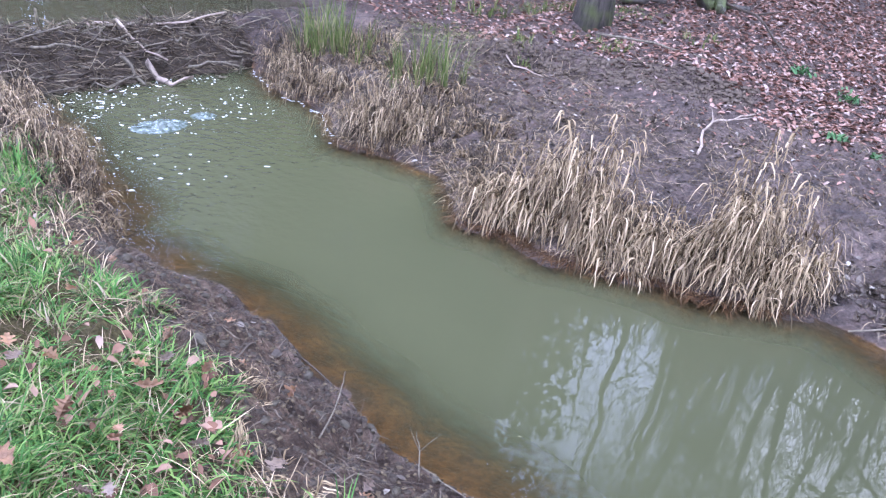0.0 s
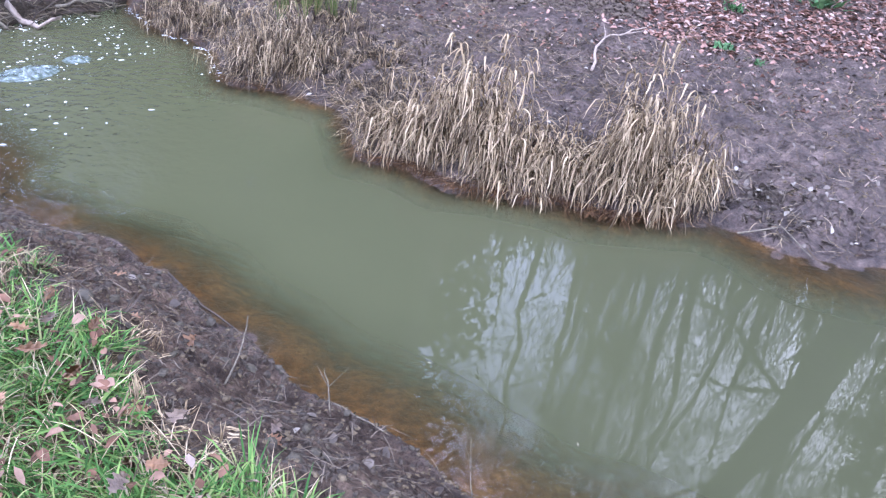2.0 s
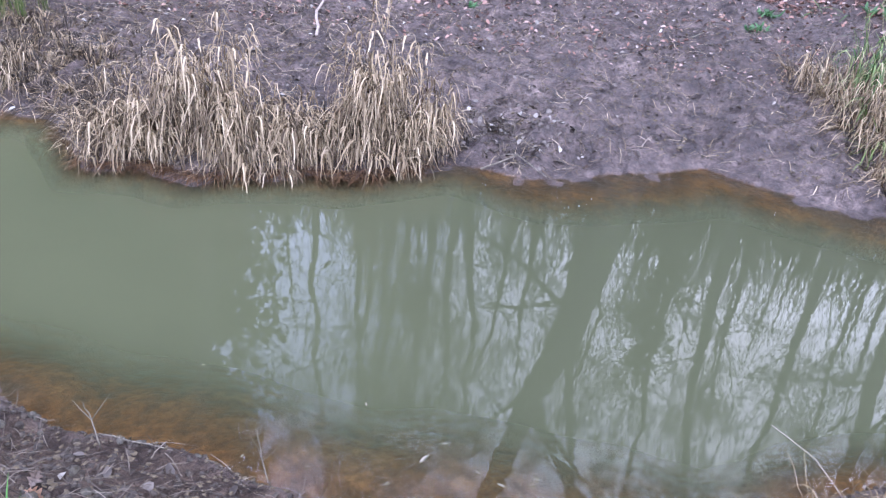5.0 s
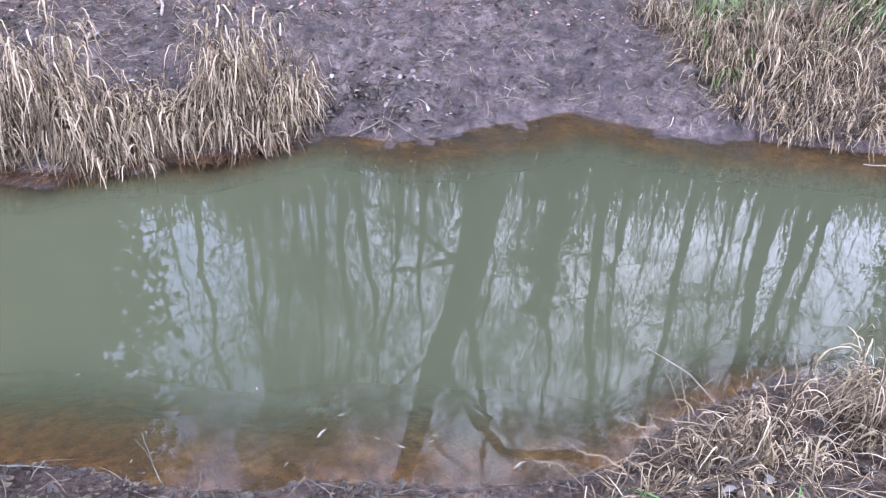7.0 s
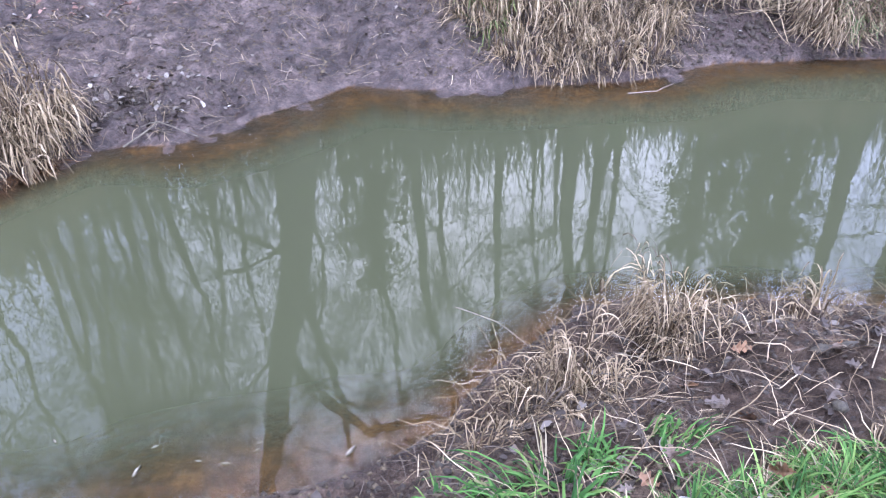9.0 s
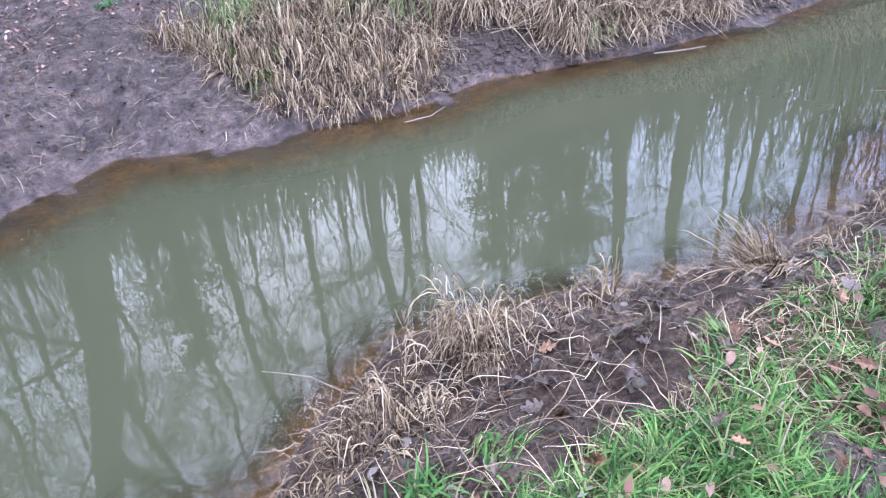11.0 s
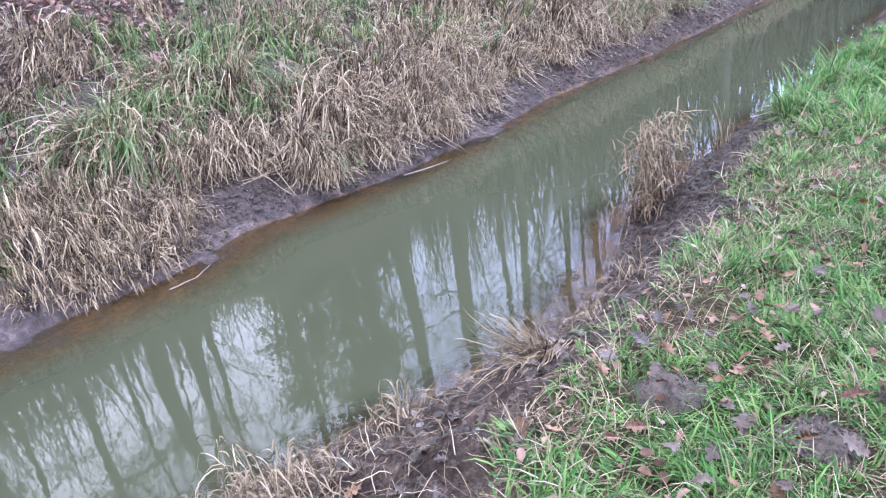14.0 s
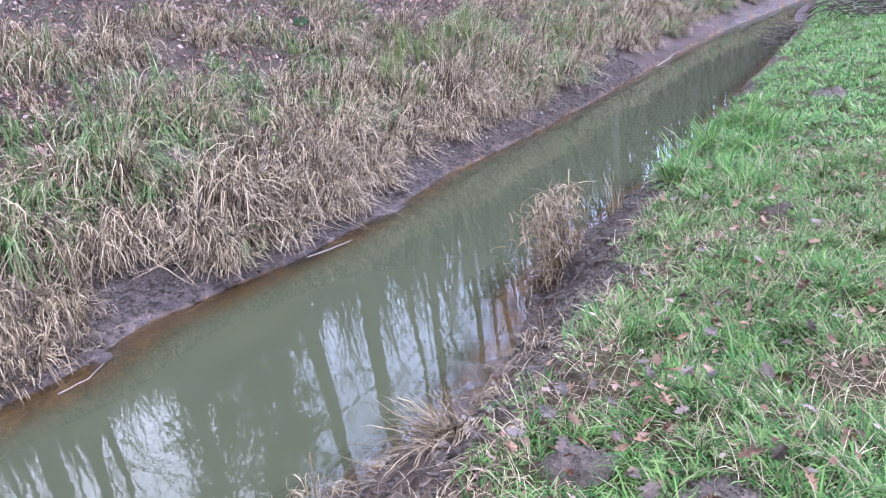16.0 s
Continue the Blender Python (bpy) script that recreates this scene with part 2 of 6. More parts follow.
def water_mat(name, murk_a, murk_b, clear_depth, ripple):
    """Silty water: clear over the shallows, clouded with depth, with a mirror gloss on top."""
    m, nt, p = blank(name)
    nt.nodes.remove(p)
    d = nt.nodes.new("ShaderNodeAttribute")
    d.attribute_name = "depth"
    cloud = calc(nt, "SUBTRACT", 1.0, calc(nt, "POWER", 2.718, calc(nt, "MULTIPLY", d.outputs["Fac"], -1.0 / clear_depth)))
    silt = nt.nodes.new("ShaderNodeBsdfDiffuse")
    along = nt.nodes.new("ShaderNodeSeparateXYZ")
    geo = nt.nodes.new("ShaderNodeNewGeometry")
    nt.links.new(geo.outputs["Position"], along.inputs[0])
    drift = calc(nt, "ADD", calc(nt, "MULTIPLY", along.outputs["X"], 0.17), calc(nt, "ADD", calc(nt, "MULTIPLY", noise_of(nt, 0.55, 3.0), 0.5), 0.35))
    nt.links.new(mix_col(nt, ramp_of(nt, [(0.0, (0, 0, 0)), (0.62, (1, 1, 1))], drift), murk_a, murk_b), silt.inputs["Color"])
    clear = nt.nodes.new("ShaderNodeBsdfTransparent")
    clear.inputs["Color"].default_value = (0.93, 0.88, 0.76, 1)
    body = nt.nodes.new("ShaderNodeMixShader")
    nt.links.new(cloud, body.inputs[0])
    nt.links.new(clear.outputs[0], body.inputs[1])
    nt.links.new(silt.outputs[0], body.inputs[2])
    a = nt.nodes.new("ShaderNodeAttribute")
    a.attribute_name = "ripple"
    wave = noise_of(nt, 4.5, 3.0, 0.55)
    chop = noise_of(nt, 11.0, 2.0, 0.5)
    low = bump_of(nt, noise_of(nt, 30.0, 2.0, 0.5), ripple * 0.25, 0.008, bump_of(nt, wave, ripple, 0.02))
    hb = nt.nodes.new("ShaderNodeBump")
    hb.inputs["Distance"].default_value = 0.03
    nt.links.new(calc(nt, "MULTIPLY", a.outputs["Fac"], 0.7), hb.inputs["Strength"])
    nt.links.new(chop, hb.inputs["Height"])
    nt.links.new(low, hb.inputs["Normal"])
    gloss = nt.nodes.new("ShaderNodeBsdfGlossy")
    gloss.inputs["Roughness"].default_value = 0.010
    nt.links.new(hb.outputs[0], gloss.inputs["Normal"])
    fr = nt.nodes.new("ShaderNodeFresnel")
    fr.inputs["IOR"].default_value = 1.34
    nt.links.new(hb.outputs[0], fr.inputs["Normal"])
    top = nt.nodes.new("ShaderNodeMixShader")
    nt.links.new(fr.outputs[0], top.inputs[0])
    nt.links.new(body.outputs[0], top.inputs[1])
    nt.links.new(gloss.outputs[0], top.inputs[2])
    nt.links.new(top.outputs[0], nt.nodes["Material Output"].inputs["Surface"])
    return m


M_WATER = water_mat("silty_brook_water", (0.071, 0.073, 0.035), (0.052, 0.054, 0.027), 0.062, 0.024)
M_POND = water_mat("brown_pond_water", (0.08, 0.074, 0.04), (0.074, 0.067, 0.038), 0.2, 0.03)

m_foam, nt_foam, p_foam = blank("white_foam")
p_foam.inputs["Roughness"].default_value = 0.6
nt_foam.links.new(ramp_of(nt_foam, [(0.3, (0.55, 0.56, 0.54)), (0.7, (0.9, 0.91, 0.9))], noise_of(nt_foam, 40.0, 3.0)), p_foam.inputs["Base Color"])
M_FOAM = m_foam

# ---- shape tools ----
rng = np.random.default_rng(7)


def lattice(ix, iy, seed):
    v = np.sin(ix * 127.1 + iy * 311.7 + seed * 74.7) * 43758.5453
    return v - np.floor(v)


def vnoise(x, y, scale, seed=0):
    """Smooth value noise in 0..1."""
    x, y = np.asarray(x, float) * scale, np.asarray(y, float) * scale
    ix, iy = np.floor(x), np.floor(y)
    fx, fy = x - ix, y - iy
    fx, fy = fx * fx * (3 - 2 * fx), fy * fy * (3 - 2 * fy)
    a, b = lattice(ix, iy, seed), lattice(ix + 1, iy, seed)
    c, d = lattice(ix, iy + 1, seed), lattice(ix + 1, iy + 1, seed)
    return (a + (b - a) * fx) * (1 - fy) + (c + (d - c) * fx) * fy


def fbm(x, y, scale, seed=0, octaves=4):
    total, amp, norm = 0.0, 1.0, 0.0
    for k in range(octaves):
        total = total + amp * vnoise(x, y, scale * 2.03**k, seed + 11 * k)
        norm, amp = norm + amp, amp * 0.5
    return total / norm


def step(a, b, v):
    s = np.clip((v - a) / (b - a), 0, 1)
    return s * s * (3 - 2 * s)


def raw_mesh(name, verts, tris, smooth=False):
    me = bpy.data.meshes.new(name)
    verts, tris = np.asarray(verts, np.float32), np.asarray(tris, np.int32)
    me.vertices.add(len(verts))
    me.vertices.foreach_set("co", verts.ravel())
    me.loops.add(tris.size)
    me.loops.foreach_set("vertex_index", tris.ravel())
    me.polygons.add(len(tris))
    me.polygons.foreach_set("loop_start", np.arange(0, tris.size, tris.shape[1], dtype=np.int32))
    me.polygons.foreach_set("loop_total", np.full(len(tris), tris.shape[1], np.int32))
    if smooth:
        me.polygons.foreach_set("use_smooth", np.ones(len(tris), bool))
    me.update(calc_edges=True)
    return me


def mesh_part(name, verts, tris, material, parent=None, label="", smooth=False):
    me = raw_mesh(name, verts, tris, smooth)
    me.materials.append(material)
    ob = new(name, me)
    if parent is not None:
        ob.parent = parent
    if label:
        tagged(ob, label)
    return ob


def blades(base, turn, length, width, lean, curl, segs=3, floor=None, sway=0.0, r=rng, bend=None, hug=None):
    """Grass blades as arched tapering strips. base (n,3); turn, length, width, lean, curl (n,), radians from upright.
    bend: where along itself a blade folds over and starts to hang; else it arches evenly."""
    n = len(base)
    turn, length, width, lean, curl = (np.broadcast_to(np.asarray(v, float), (n,)) for v in (turn, length, width, lean, curl))
    out = np.stack([np.cos(turn), np.sin(turn), np.zeros(n)], 1)
    side = np.stack([-np.sin(turn), np.cos(turn), np.zeros(n)], 1)
    twist = r.uniform(-0.7, 0.7, n)
    pts, here, wig = [], np.array(base, float), r.normal(0, 1, (n, 3)) * sway
    for k in range(segs + 1):
        pts.append(here.copy())
        u = (k + 0.5) / segs
        th = lean + curl * (u**1.3 if bend is None else step(0.0, 0.5, u - bend + 0.25)) + (0 if bend is None else r.normal(0, 0.12, n))
        d = out * np.sin(th)[:, None] + np.array([0, 0, 1.0]) * np.cos(th)[:, None] + side * (wig[:, :1] * (k + 1) / segs + (0 if bend is None else r.normal(0, 0.09, (n, 1))))
        here = here + d * (length / segs)[:, None]
    if hug is not None:
        for k, q in enumerate(pts):
            q[:, 2] = np.minimum(q[:, 2], floor(q[:, 0], q[:, 1]) + hug * (0.3 + k / segs))
    if floor is not None:
        for q in pts:
            low = floor(q[:, 0], q[:, 1]) + 0.004
            q[:, 2] = np.maximum(q[:, 2], low)
    verts = np.empty((n, 2 * segs + 1, 3))
    for k in range(segs):
        w = width * (1.0 - 0.75 * (k / segs) ** 2) * (0.7 if k == 0 else 1.0) * 0.5
        s = side * np.cos(twist)[:, None] + np.array([0, 0, 1.0]) * np.sin(twist)[:, None] * 0.5
        verts[:, 2 * k] = pts[k] - s * w[:, None]
        verts[:, 2 * k + 1] = pts[k] + s * w[:, None]
    verts[:, 2 * segs] = pts[segs]
    t = []
    for k in range(segs - 1):
        a = 2 * k
        t += [(a, a + 1, a + 3), (a, a + 3, a + 2)]
    t.append((2 * segs - 2, 2 * segs - 1, 2 * segs))
    t = np.array(t)
    tris = (t[None] + (np.arange(n) * (2 * segs + 1))[:, None, None]).reshape(-1, 3)
    return verts.reshape(-1, 3), tris


def tube(points, radii, sides=6):
    """A tapered limb along points; returns verts and triangles."""
    pts, rad = np.asarray(points, float), np.asarray(radii, float)
    n = len(pts)
    tan = np.gradient(pts, axis=0)
    tan /= np.linalg.norm(tan, axis=1)[:, None] + 1e-9
    ref = np.where(np.abs(tan[:, 2:3]) > 0.9, np.array([[1.0, 0, 0]]), np.array([[0, 0, 1.0]]))
    u = np.cross(tan, ref)
    u /= np.linalg.norm(u, axis=1)[:, None] + 1e-9
    v = np.cross(tan, u)
    a = np.arange(sides) * 2 * np.pi / sides
    ring = u[:, None] * np.cos(a)[None, :, None] + v[:, None] * np.sin(a)[None, :, None]
    verts = (pts[:, None] + ring * rad[:, None, None]).reshape(-1, 3)
    tris = []
    for k in range(n - 1):
        for j in range(sides):
            p, q = k * sides + j, k * sides + (j + 1) % sides
            tris += [(p, q, q + sides), (p, q + sides, p + sides)]
    verts = np.vstack([verts, pts[:1], pts[-1:]])
    for j in range(sides):
        tris += [(n * sides, (j + 1) % sides, j), (n * sides + 1, (n - 1) * sides + j, (n - 1) * sides + (j + 1) % sides)]
    return verts, np.array(tris)


class Heap:
    """Collects pieces into one set of verts and triangles."""

    def __init__(self):
        self.v, self.t, self.n = [], [], 0

    def add(self, vt):
        v, t = vt
        self.v.append(v)
        self.t.append(np.asarray(t) + self.n)
        self.n += len(v)
        return self

    def get(self):
        return np.vstack(self.v), np.vstack(self.t)


# ---- the lie of the land ----
FAR_X = [-9.0, -6.3, -5.4, -4.75, -4.1, -3.7, -3.2, -2.65, -1.9, -1.1, -0.45, 0.1, 0.7, 1.3, 2.0, 3.1, 4.0, 4.9, 6.0, 8.3, 11.0, 18.0, 25.0, 33.0, 60.0]
FAR_Y = [6.6, 5.5, 5.02, 5.0, 4.4, 4.6, 4.52, 3.95, 3.98, 4.18, 4.58, 4.55, 4.84, 5.04, 4.68, 4.4, 4.44, 4.2, 3.93, 3.8, 3.35, 2.62, 1.8, 0.0, -14.0]
NEAR_X = [-9.0, -6.3, -5.0, -3.95, -3.72, -3.2, -2.8, -2.2, -1.5, -0.8, 0.4, 0.75, 1.05, 1.6, 2.4, 3.2, 4.0, 5.0, 6.5, 8.6, 13.5, 20.0, 28.5, 36.0, 60.0]
NEAR_Y = [1.2, 3.0, 2.65, 2.3, 2.08, 2.13, 2.22, 2.0, 1.84, 1.74, 1.67, 1.72, 1.98, 2.16, 1.95, 1.46, 1.42, 1.66, 1.48, 1.19, 0.75, 0.22, -0.15, -2.5, -17.5]
POND_Z = 0.26


def far_edge(x):
    return np.interp(x, FAR_X, FAR_Y) + 0.05 * (vnoise(x, 0 * x, 3.1, 5) - 0.5) * 2 * np.where(np.abs(x) < 30, 1, 0)


def near_edge(x):
    return np.interp(x, NEAR_X, NEAR_Y) + 0.045 * (vnoise(x, 0 * x, 3.7, 9) - 0.5) * 2 * np.where(np.abs(x) < 30, 1, 0)


def mud_width(x):
    return np.interp(x, [-5, -3.7, -3.2, -2.8, -2.4, -2.06, -1.62, -1.2, 0.2, 0.62, 0.86, 1.21, 1.55, 1.9, 2.05, 2.41, 2.69, 2.83, 3.2, 3.7, 4.0, 4.6, 5.75, 6.1, 7.1, 8, 11, 14, 20], [0.5, 0.46, 0.64, 0.78, 0.74, 0.77, 0.88, 0.8, 0.75, 0.88, 1.0, 1.24, 1.36, 1.2, 1.07, 0.99, 0.93, 0.85, 0.71, 0.67, 0.63, 0.82, 0.83, 0.72, 0.62, 0.6, 0.58, 0.52, 0.45])


def lie(x, y):
    """Height of the ground, without the fine relief."""
    x, y = np.asarray(x, float), np.asarray(y, float)
    df, dn = y - far_edge(x), near_edge(x) - y
    # brook bed
    s = np.minimum(-df, -dn)
    shelf = np.interp(x, [-3, -0.5, 0.5, 2.0, 3.5, 6.0, 9.0], [0.12, 0.30, 0.78, 0.75, 0.62, 0.45, 0.2])
    nsh = np.interp(x, [-3, -0.8, 0.4, 0.9, 2.6, 3.6, 5.0, 6.5], [0.36, 0.5, 0.5, 0.05, 0.05, 0.36, 0.36, 0.12])
    sf = np.clip(-df, 0, None)
    sn = np.clip(-dn, 0, None)
    bed = -np.minimum(0.008 + 0.022 * step(0, shelf, sf) + 0.6 * step(shelf * 0.4, shelf + 0.9, sf), 0.010 + 0.042 * step(0, 0.5, sn) + 0.6 * step(nsh * 0.4, nsh + 0.95, sn))
    # far bank: trodden mud flat on the one side, a steep grassy slope on the other
    d = np.clip(df, 0, None)
    flat = 0.30 * (1 - np.exp(-d / 0.65)) + 0.07 * np.minimum(d, 2.6) + 0.115 * np.clip(d - 2.6, 0, 24) + 0.36 * np.clip(d - 9.0, 0, 36) * step(7, 15, d)
    flat = flat + 0.20 * step(-0.07, 0.09, y - (6.87 + 0.24 * (x + 4) + 0.35 * (vnoise(x, 0 * x, 1.4, 3) - 0.5))) * step(-5.2, -4.2, x) * (1 - step(-2.4, -1.2, x))
    steep = 0.38 * (1 - np.exp(-d / 0.30)) + 0.36 * np.clip(d - 0.15, 0, 9.0) * step(0, 1.4, d) + 0.03 * np.clip(d - 9.0, 0, 40) + 0.36 * np.clip(d - 11.0, 0, 34) * step(9, 16, d)
    far = flat + (steep - flat) * step(1.6, 4.2, x - 0.25 * np.clip(d, 0, 8))
    # near bank: mud slope up to the turf
    w = mud_width(x)
    e = np.clip(dn, 0, None)
    near = 0.05 * step(0, 0.05, e) + 0.41 * step(0.0, 1.0, e / w) + 0.06 * step(0.8, 2.2, e) + 0.02 * np.clip(e - 2.2, 0, 20)
    z = np.where(df > 0, far, np.where(dn > 0, near, bed))
    # behind the dam the ground is flooded
    pond = step(-6.75, -7.15, x) * step(-12.5, -11, x) * step(0.4, 1.4, y) * (1 - step(7.2, 8.6, y))
    z = z * (1 - pond) + (-0.1) * pond
    shoulder = step(-6.0, -7.0, x) * (1 - pond)
    z = z + shoulder * np.clip(0.5 - z, 0, 1) * np.where((df > 0) | (dn > 0), 1, 0)
    return z


def relief(x, y):
    df, dn = y - far_edge(x), near_edge(x) - y
    on = step(0.0, 0.12, np.maximum(df, dn))
    tread = np.abs(fbm(x, y, 5.0, 21, 3) - 0.5) * 2
    rough = (fbm(x, y, 3.0, 2, 4) - 0.5) * 0.09 + (tread - 0.3) * 0.06 + (fbm(x, y, 11.0, 4, 2) - 0.5) * 0.055 + (vnoise(x, y, 19.0, 6) - 0.5) * 0.02 - 0.035 * step(0.62, 0.85, vnoise(x, y, 9.0, 17)) * step(0.45, 0.6, fbm(x, y, 0.9, 18, 2)) + 0.016 * (np.abs(vnoise(x, y, 23.0, 19) - 0.5) - 0.25)
    fade = (1 - step(12, 30, np.hypot(x, y))) * (0.12 + 0.88 * step(-1.6, -0.4, y)) * (1 - 0.8 * step(8.6, 10.5, y))
    under = (fbm(x, y, 2.5, 8, 3) - 0.5) * 0.05
    hills = (fbm(x, y, 0.12, 31, 3) - 0.5) * 1.2 * step(12, 40, np.hypot(x, y - 4))
    return (rough * (0.25 + 0.75 * on) * fade * np.where(np.maximum(df, dn) > 0, 1, 0.4) + under * (1 - on) * fade) + hills


def ground_z(x, y):
    return lie(x, y) + relief(np.asarray(x, float), np.asarray(y, float))


def fine_axis(*spans):
    """Grid lines over several stretches of different fineness."""
    return (np.concatenate([np.arange(a, b - 1e-6, s) for a, b, s in spans]),)


def spread_axis(lo, hi, fine_lo, fine_hi=None, fine=None):
    if fine_hi is None:
        mid = fine_lo
        fine_lo, fine_hi, fine = mid[0], mid[-1], 0.05
    else:
        mid = np.arange(fine_lo, fine_hi + 1e-6, fine)
    left, right, s = [], [], fine
    a = fine_lo
    while a > lo:
        s = min(s * 1.18, 60)
        a -= s
        left.append(a)
    a, s = fine_hi, fine
    while a < hi:
        s = min(s * 1.18, 60)
        a += s
        right.append(a)
    return np.array(left[::-1] + mid.tolist() + right)


def sheet(name, xs, ys, height, material):
    gx, gy = np.meshgrid(xs, ys)
    gz = height(gx, gy)
    nx, ny = len(xs), len(ys)
    idx = np.arange(nx * ny).reshape(ny, nx)
    quads = np.stack([idx[:-1, :-1], idx[:-1, 1:], idx[1:, 1:], idx[1:, :-1]], -1).reshape(-1, 4)
    me = raw_mesh(name, np.stack([gx, gy, gz], -1).reshape(-1, 3), quads, True)
    me.materials.append(material)
    return new(name, me), gx.ravel(), gy.ravel(), gz.ravel()


def give(ob, name, values):
    a = ob.data.attributes.new(name, "FLOAT", "POINT")
    a.data.foreach_set("value", np.ascontiguousarray(values, np.float32))


ground, gx, gy, gz = sheet("ground", spread_axis(-900, 900, *fine_axis((-7.2, -4.4, 0.04), (-4.4, 3.6, 0.022), (3.6, 9.0, 0.045), (9.0, 18.0, 0.1))), spread_axis(-900, 900, *fine_axis((-0.6, 0.9, 0.05), (0.9, 2.4, 0.022), (2.4, 3.8, 0.05), (3.8, 6.6, 0.022), (6.6, 8.4, 0.045))), ground_z, M_GROUND)
g_df, g_dn = gy - far_edge(gx), near_edge(gx) - gy
wob = (fbm(gx, gy, 1.6, 41, 3) - 0.5)


def litter_amount(x, y):
    """Leaf litter under the trees of the far bank."""
    edge = np.interp(x, [-8, -5.5, -4.4, -3.2, -1.7, -0.9, -0.3, 0.5, 2.1, 3.2, 4.5, 7.0], [7.6, 7.6, 7.15, 7.25, 7.15, 7.0, 7.4, 8.0, 8.4, 7.6, 6.4, 5.4])
    return step(-0.35, 0.45, y - edge + 0.9 * (fbm(x, y, 1.6, 41, 3) - 0.5))


def turf_amount(x, y):
    dn = near_edge(x) - y
    return step(-0.16, 0.14, dn - mud_width(x) + 0.35 * (fbm(x, y, 2.6, 41, 3) - 0.5))


give(ground, "litter", np.maximum(litter_amount(gx, gy), 0.92 * step(2.8, 4.2, gx) * step(0.02, 0.16, g_df)))
give(ground, "turf", np.maximum(turf_amount(gx, gy), step(3.0, 5.0, gx) * step(0.5, 1.0, g_df) * 0.25))
give(ground, "rust", np.clip(1 - step(-0.016, 0.004, gz + 0.02 * wob), 0, 1))
give(ground, "wet", (1 - 0.9 * step(5.0, 8.0, gx)) * np.clip(1 - step(1.0, 3.5, g_df) * 0.5, 0, 1) * (1 - turf_amount(gx, gy)) * (1 - 0.85 * step(2.6, 4.0, gx) * step(0, 0.1, g_df)) * (1 - 0.55 * step(0.04, 0.16, g_dn)))
give(ground, "brown", step(0.0, 0.1, g_dn) * (0.9 + 0.1 * step(0.4, 1.0, gx) * (1 - step(3.0, 4.5, gx))) + step(7, 10, gx) * step(0, 0.03, g_df))
tagged(ground, "dark trodden mud, leaf litter and turf on both brook banks", "ground", kind="structure")


def water_sheet(name, xs, ys, level, material, label, ripple):
    ob, wx, wy, wz = sheet(name, xs, ys, lambda a, b: np.full_like(a, level), material)
    give(ob, "depth", np.clip(level - lie(wx, wy), 0, 2))
    give(ob, "ripple", ripple(wx, wy))
    return tagged(ob, label, "water", kind="structure")


brook = water_sheet("water", spread_axis(-6.9, 62, -6.85, 9.0, 0.08), np.arange(-18, 7.01, 0.09), 0.0, M_WATER, "silty green-grey brook water, clear and rusty over the shallows",
                    lambda a, b: np.exp(-np.hypot(a + 5.2, b - 3.6) ** 2 / 2.2) + 0.7 * np.exp(-((a + 3.9) ** 2 + (b - 2.65) ** 2) / 0.3))
pond = water_sheet("pond", np.arange(-13, -6.8, 0.3), np.arange(-2, 9.6, 0.3), POND_Z, M_POND, "brown still water held back behind the dam", lambda a, b: 0 * a)

# ---- plants and litter ----


def empty(name, x, y, z, label, category, group=""):
    ob = new(name)
    ob.location = (x, y, z)
    return tagged(ob, label, category, group)


def shift(vt, x, y, z):
    v, t = vt
    return v - np.array([x, y, z]), t


STYLES = {"nod": ((0.0, 0.5), (0.36, 0.70), (2.2, 3.1), (0.7, 1.2)), "hang": ((0.25, 1.0), (0.12, 0.5), (1.8, 2.6), (0.5, 1.15)), "wild": ((0.25, 1.4), (0.1, 0.9), (-0.5, 2.2), (0.4, 1.3)), "stiff": ((0.02, 0.5), (0.5, 1.1), (0.2, 1.3), (0.6, 1.3)), "spray": ((0.85, 1.35), (0.6, 1.1), (0.1, 0.5), (0.6, 1.1))}


def locks(r, n, style, x, y, rx, ry, hgt, face, pull, wd, segs, floor, per=11, tight=1.0, base_z=None, scatter=0.014):
    """Blades gathered in locks, each lock leaning and falling its own way."""
    lean_in, bend_in, curl_in, len_in = STYLES[style]
    nl = max(5, n // per)
    a, q = r.uniform(0, 2 * np.pi, nl), np.sqrt(r.uniform(0, 1, nl))
    turn = np.arctan2(np.sin(a) * (1 - pull) + np.sin(face) * pull * 1.4 + r.normal(0, 0.4, nl), np.cos(a) * (1 - pull) + np.cos(face) * pull * 1.4 + r.normal(0, 0.4, nl))
    lean, bend, curl = r.uniform(*lean_in, nl) * (0.45 + 0.65 * q) * tight, r.uniform(*bend_in, nl), r.uniform(*curl_in, nl)
    ln = hgt * r.uniform(*len_in, nl)
    k = r.integers(0, nl, n)
    loose = r.uniform(0.4, 1.8, nl)[k]
    bx, by = x + (rx * q * np.cos(a))[k] + r.normal(0, scatter, n) * loose, y + (ry * q * np.sin(a))[k] + r.normal(0, scatter, n) * loose
    bz = (ground_z(bx, by) if base_z is None else base_z(bx, by)) - 0.015
    wide = wd * r.uniform(0.6, 1.3, n)
    return blades(np.stack([bx, by, bz], 1), turn[k] + r.normal(0, 0.28, n) * loose, ln[k] * r.uniform(0.65, 1.1, n), wide, lean[k] + r.normal(0, 0.10, n) * loose, curl[k] + r.normal(0, 0.3, n), segs, floor, 0.16, r, np.clip(bend[k] + r.normal(0, 0.08, n), 0.02, 1.2))


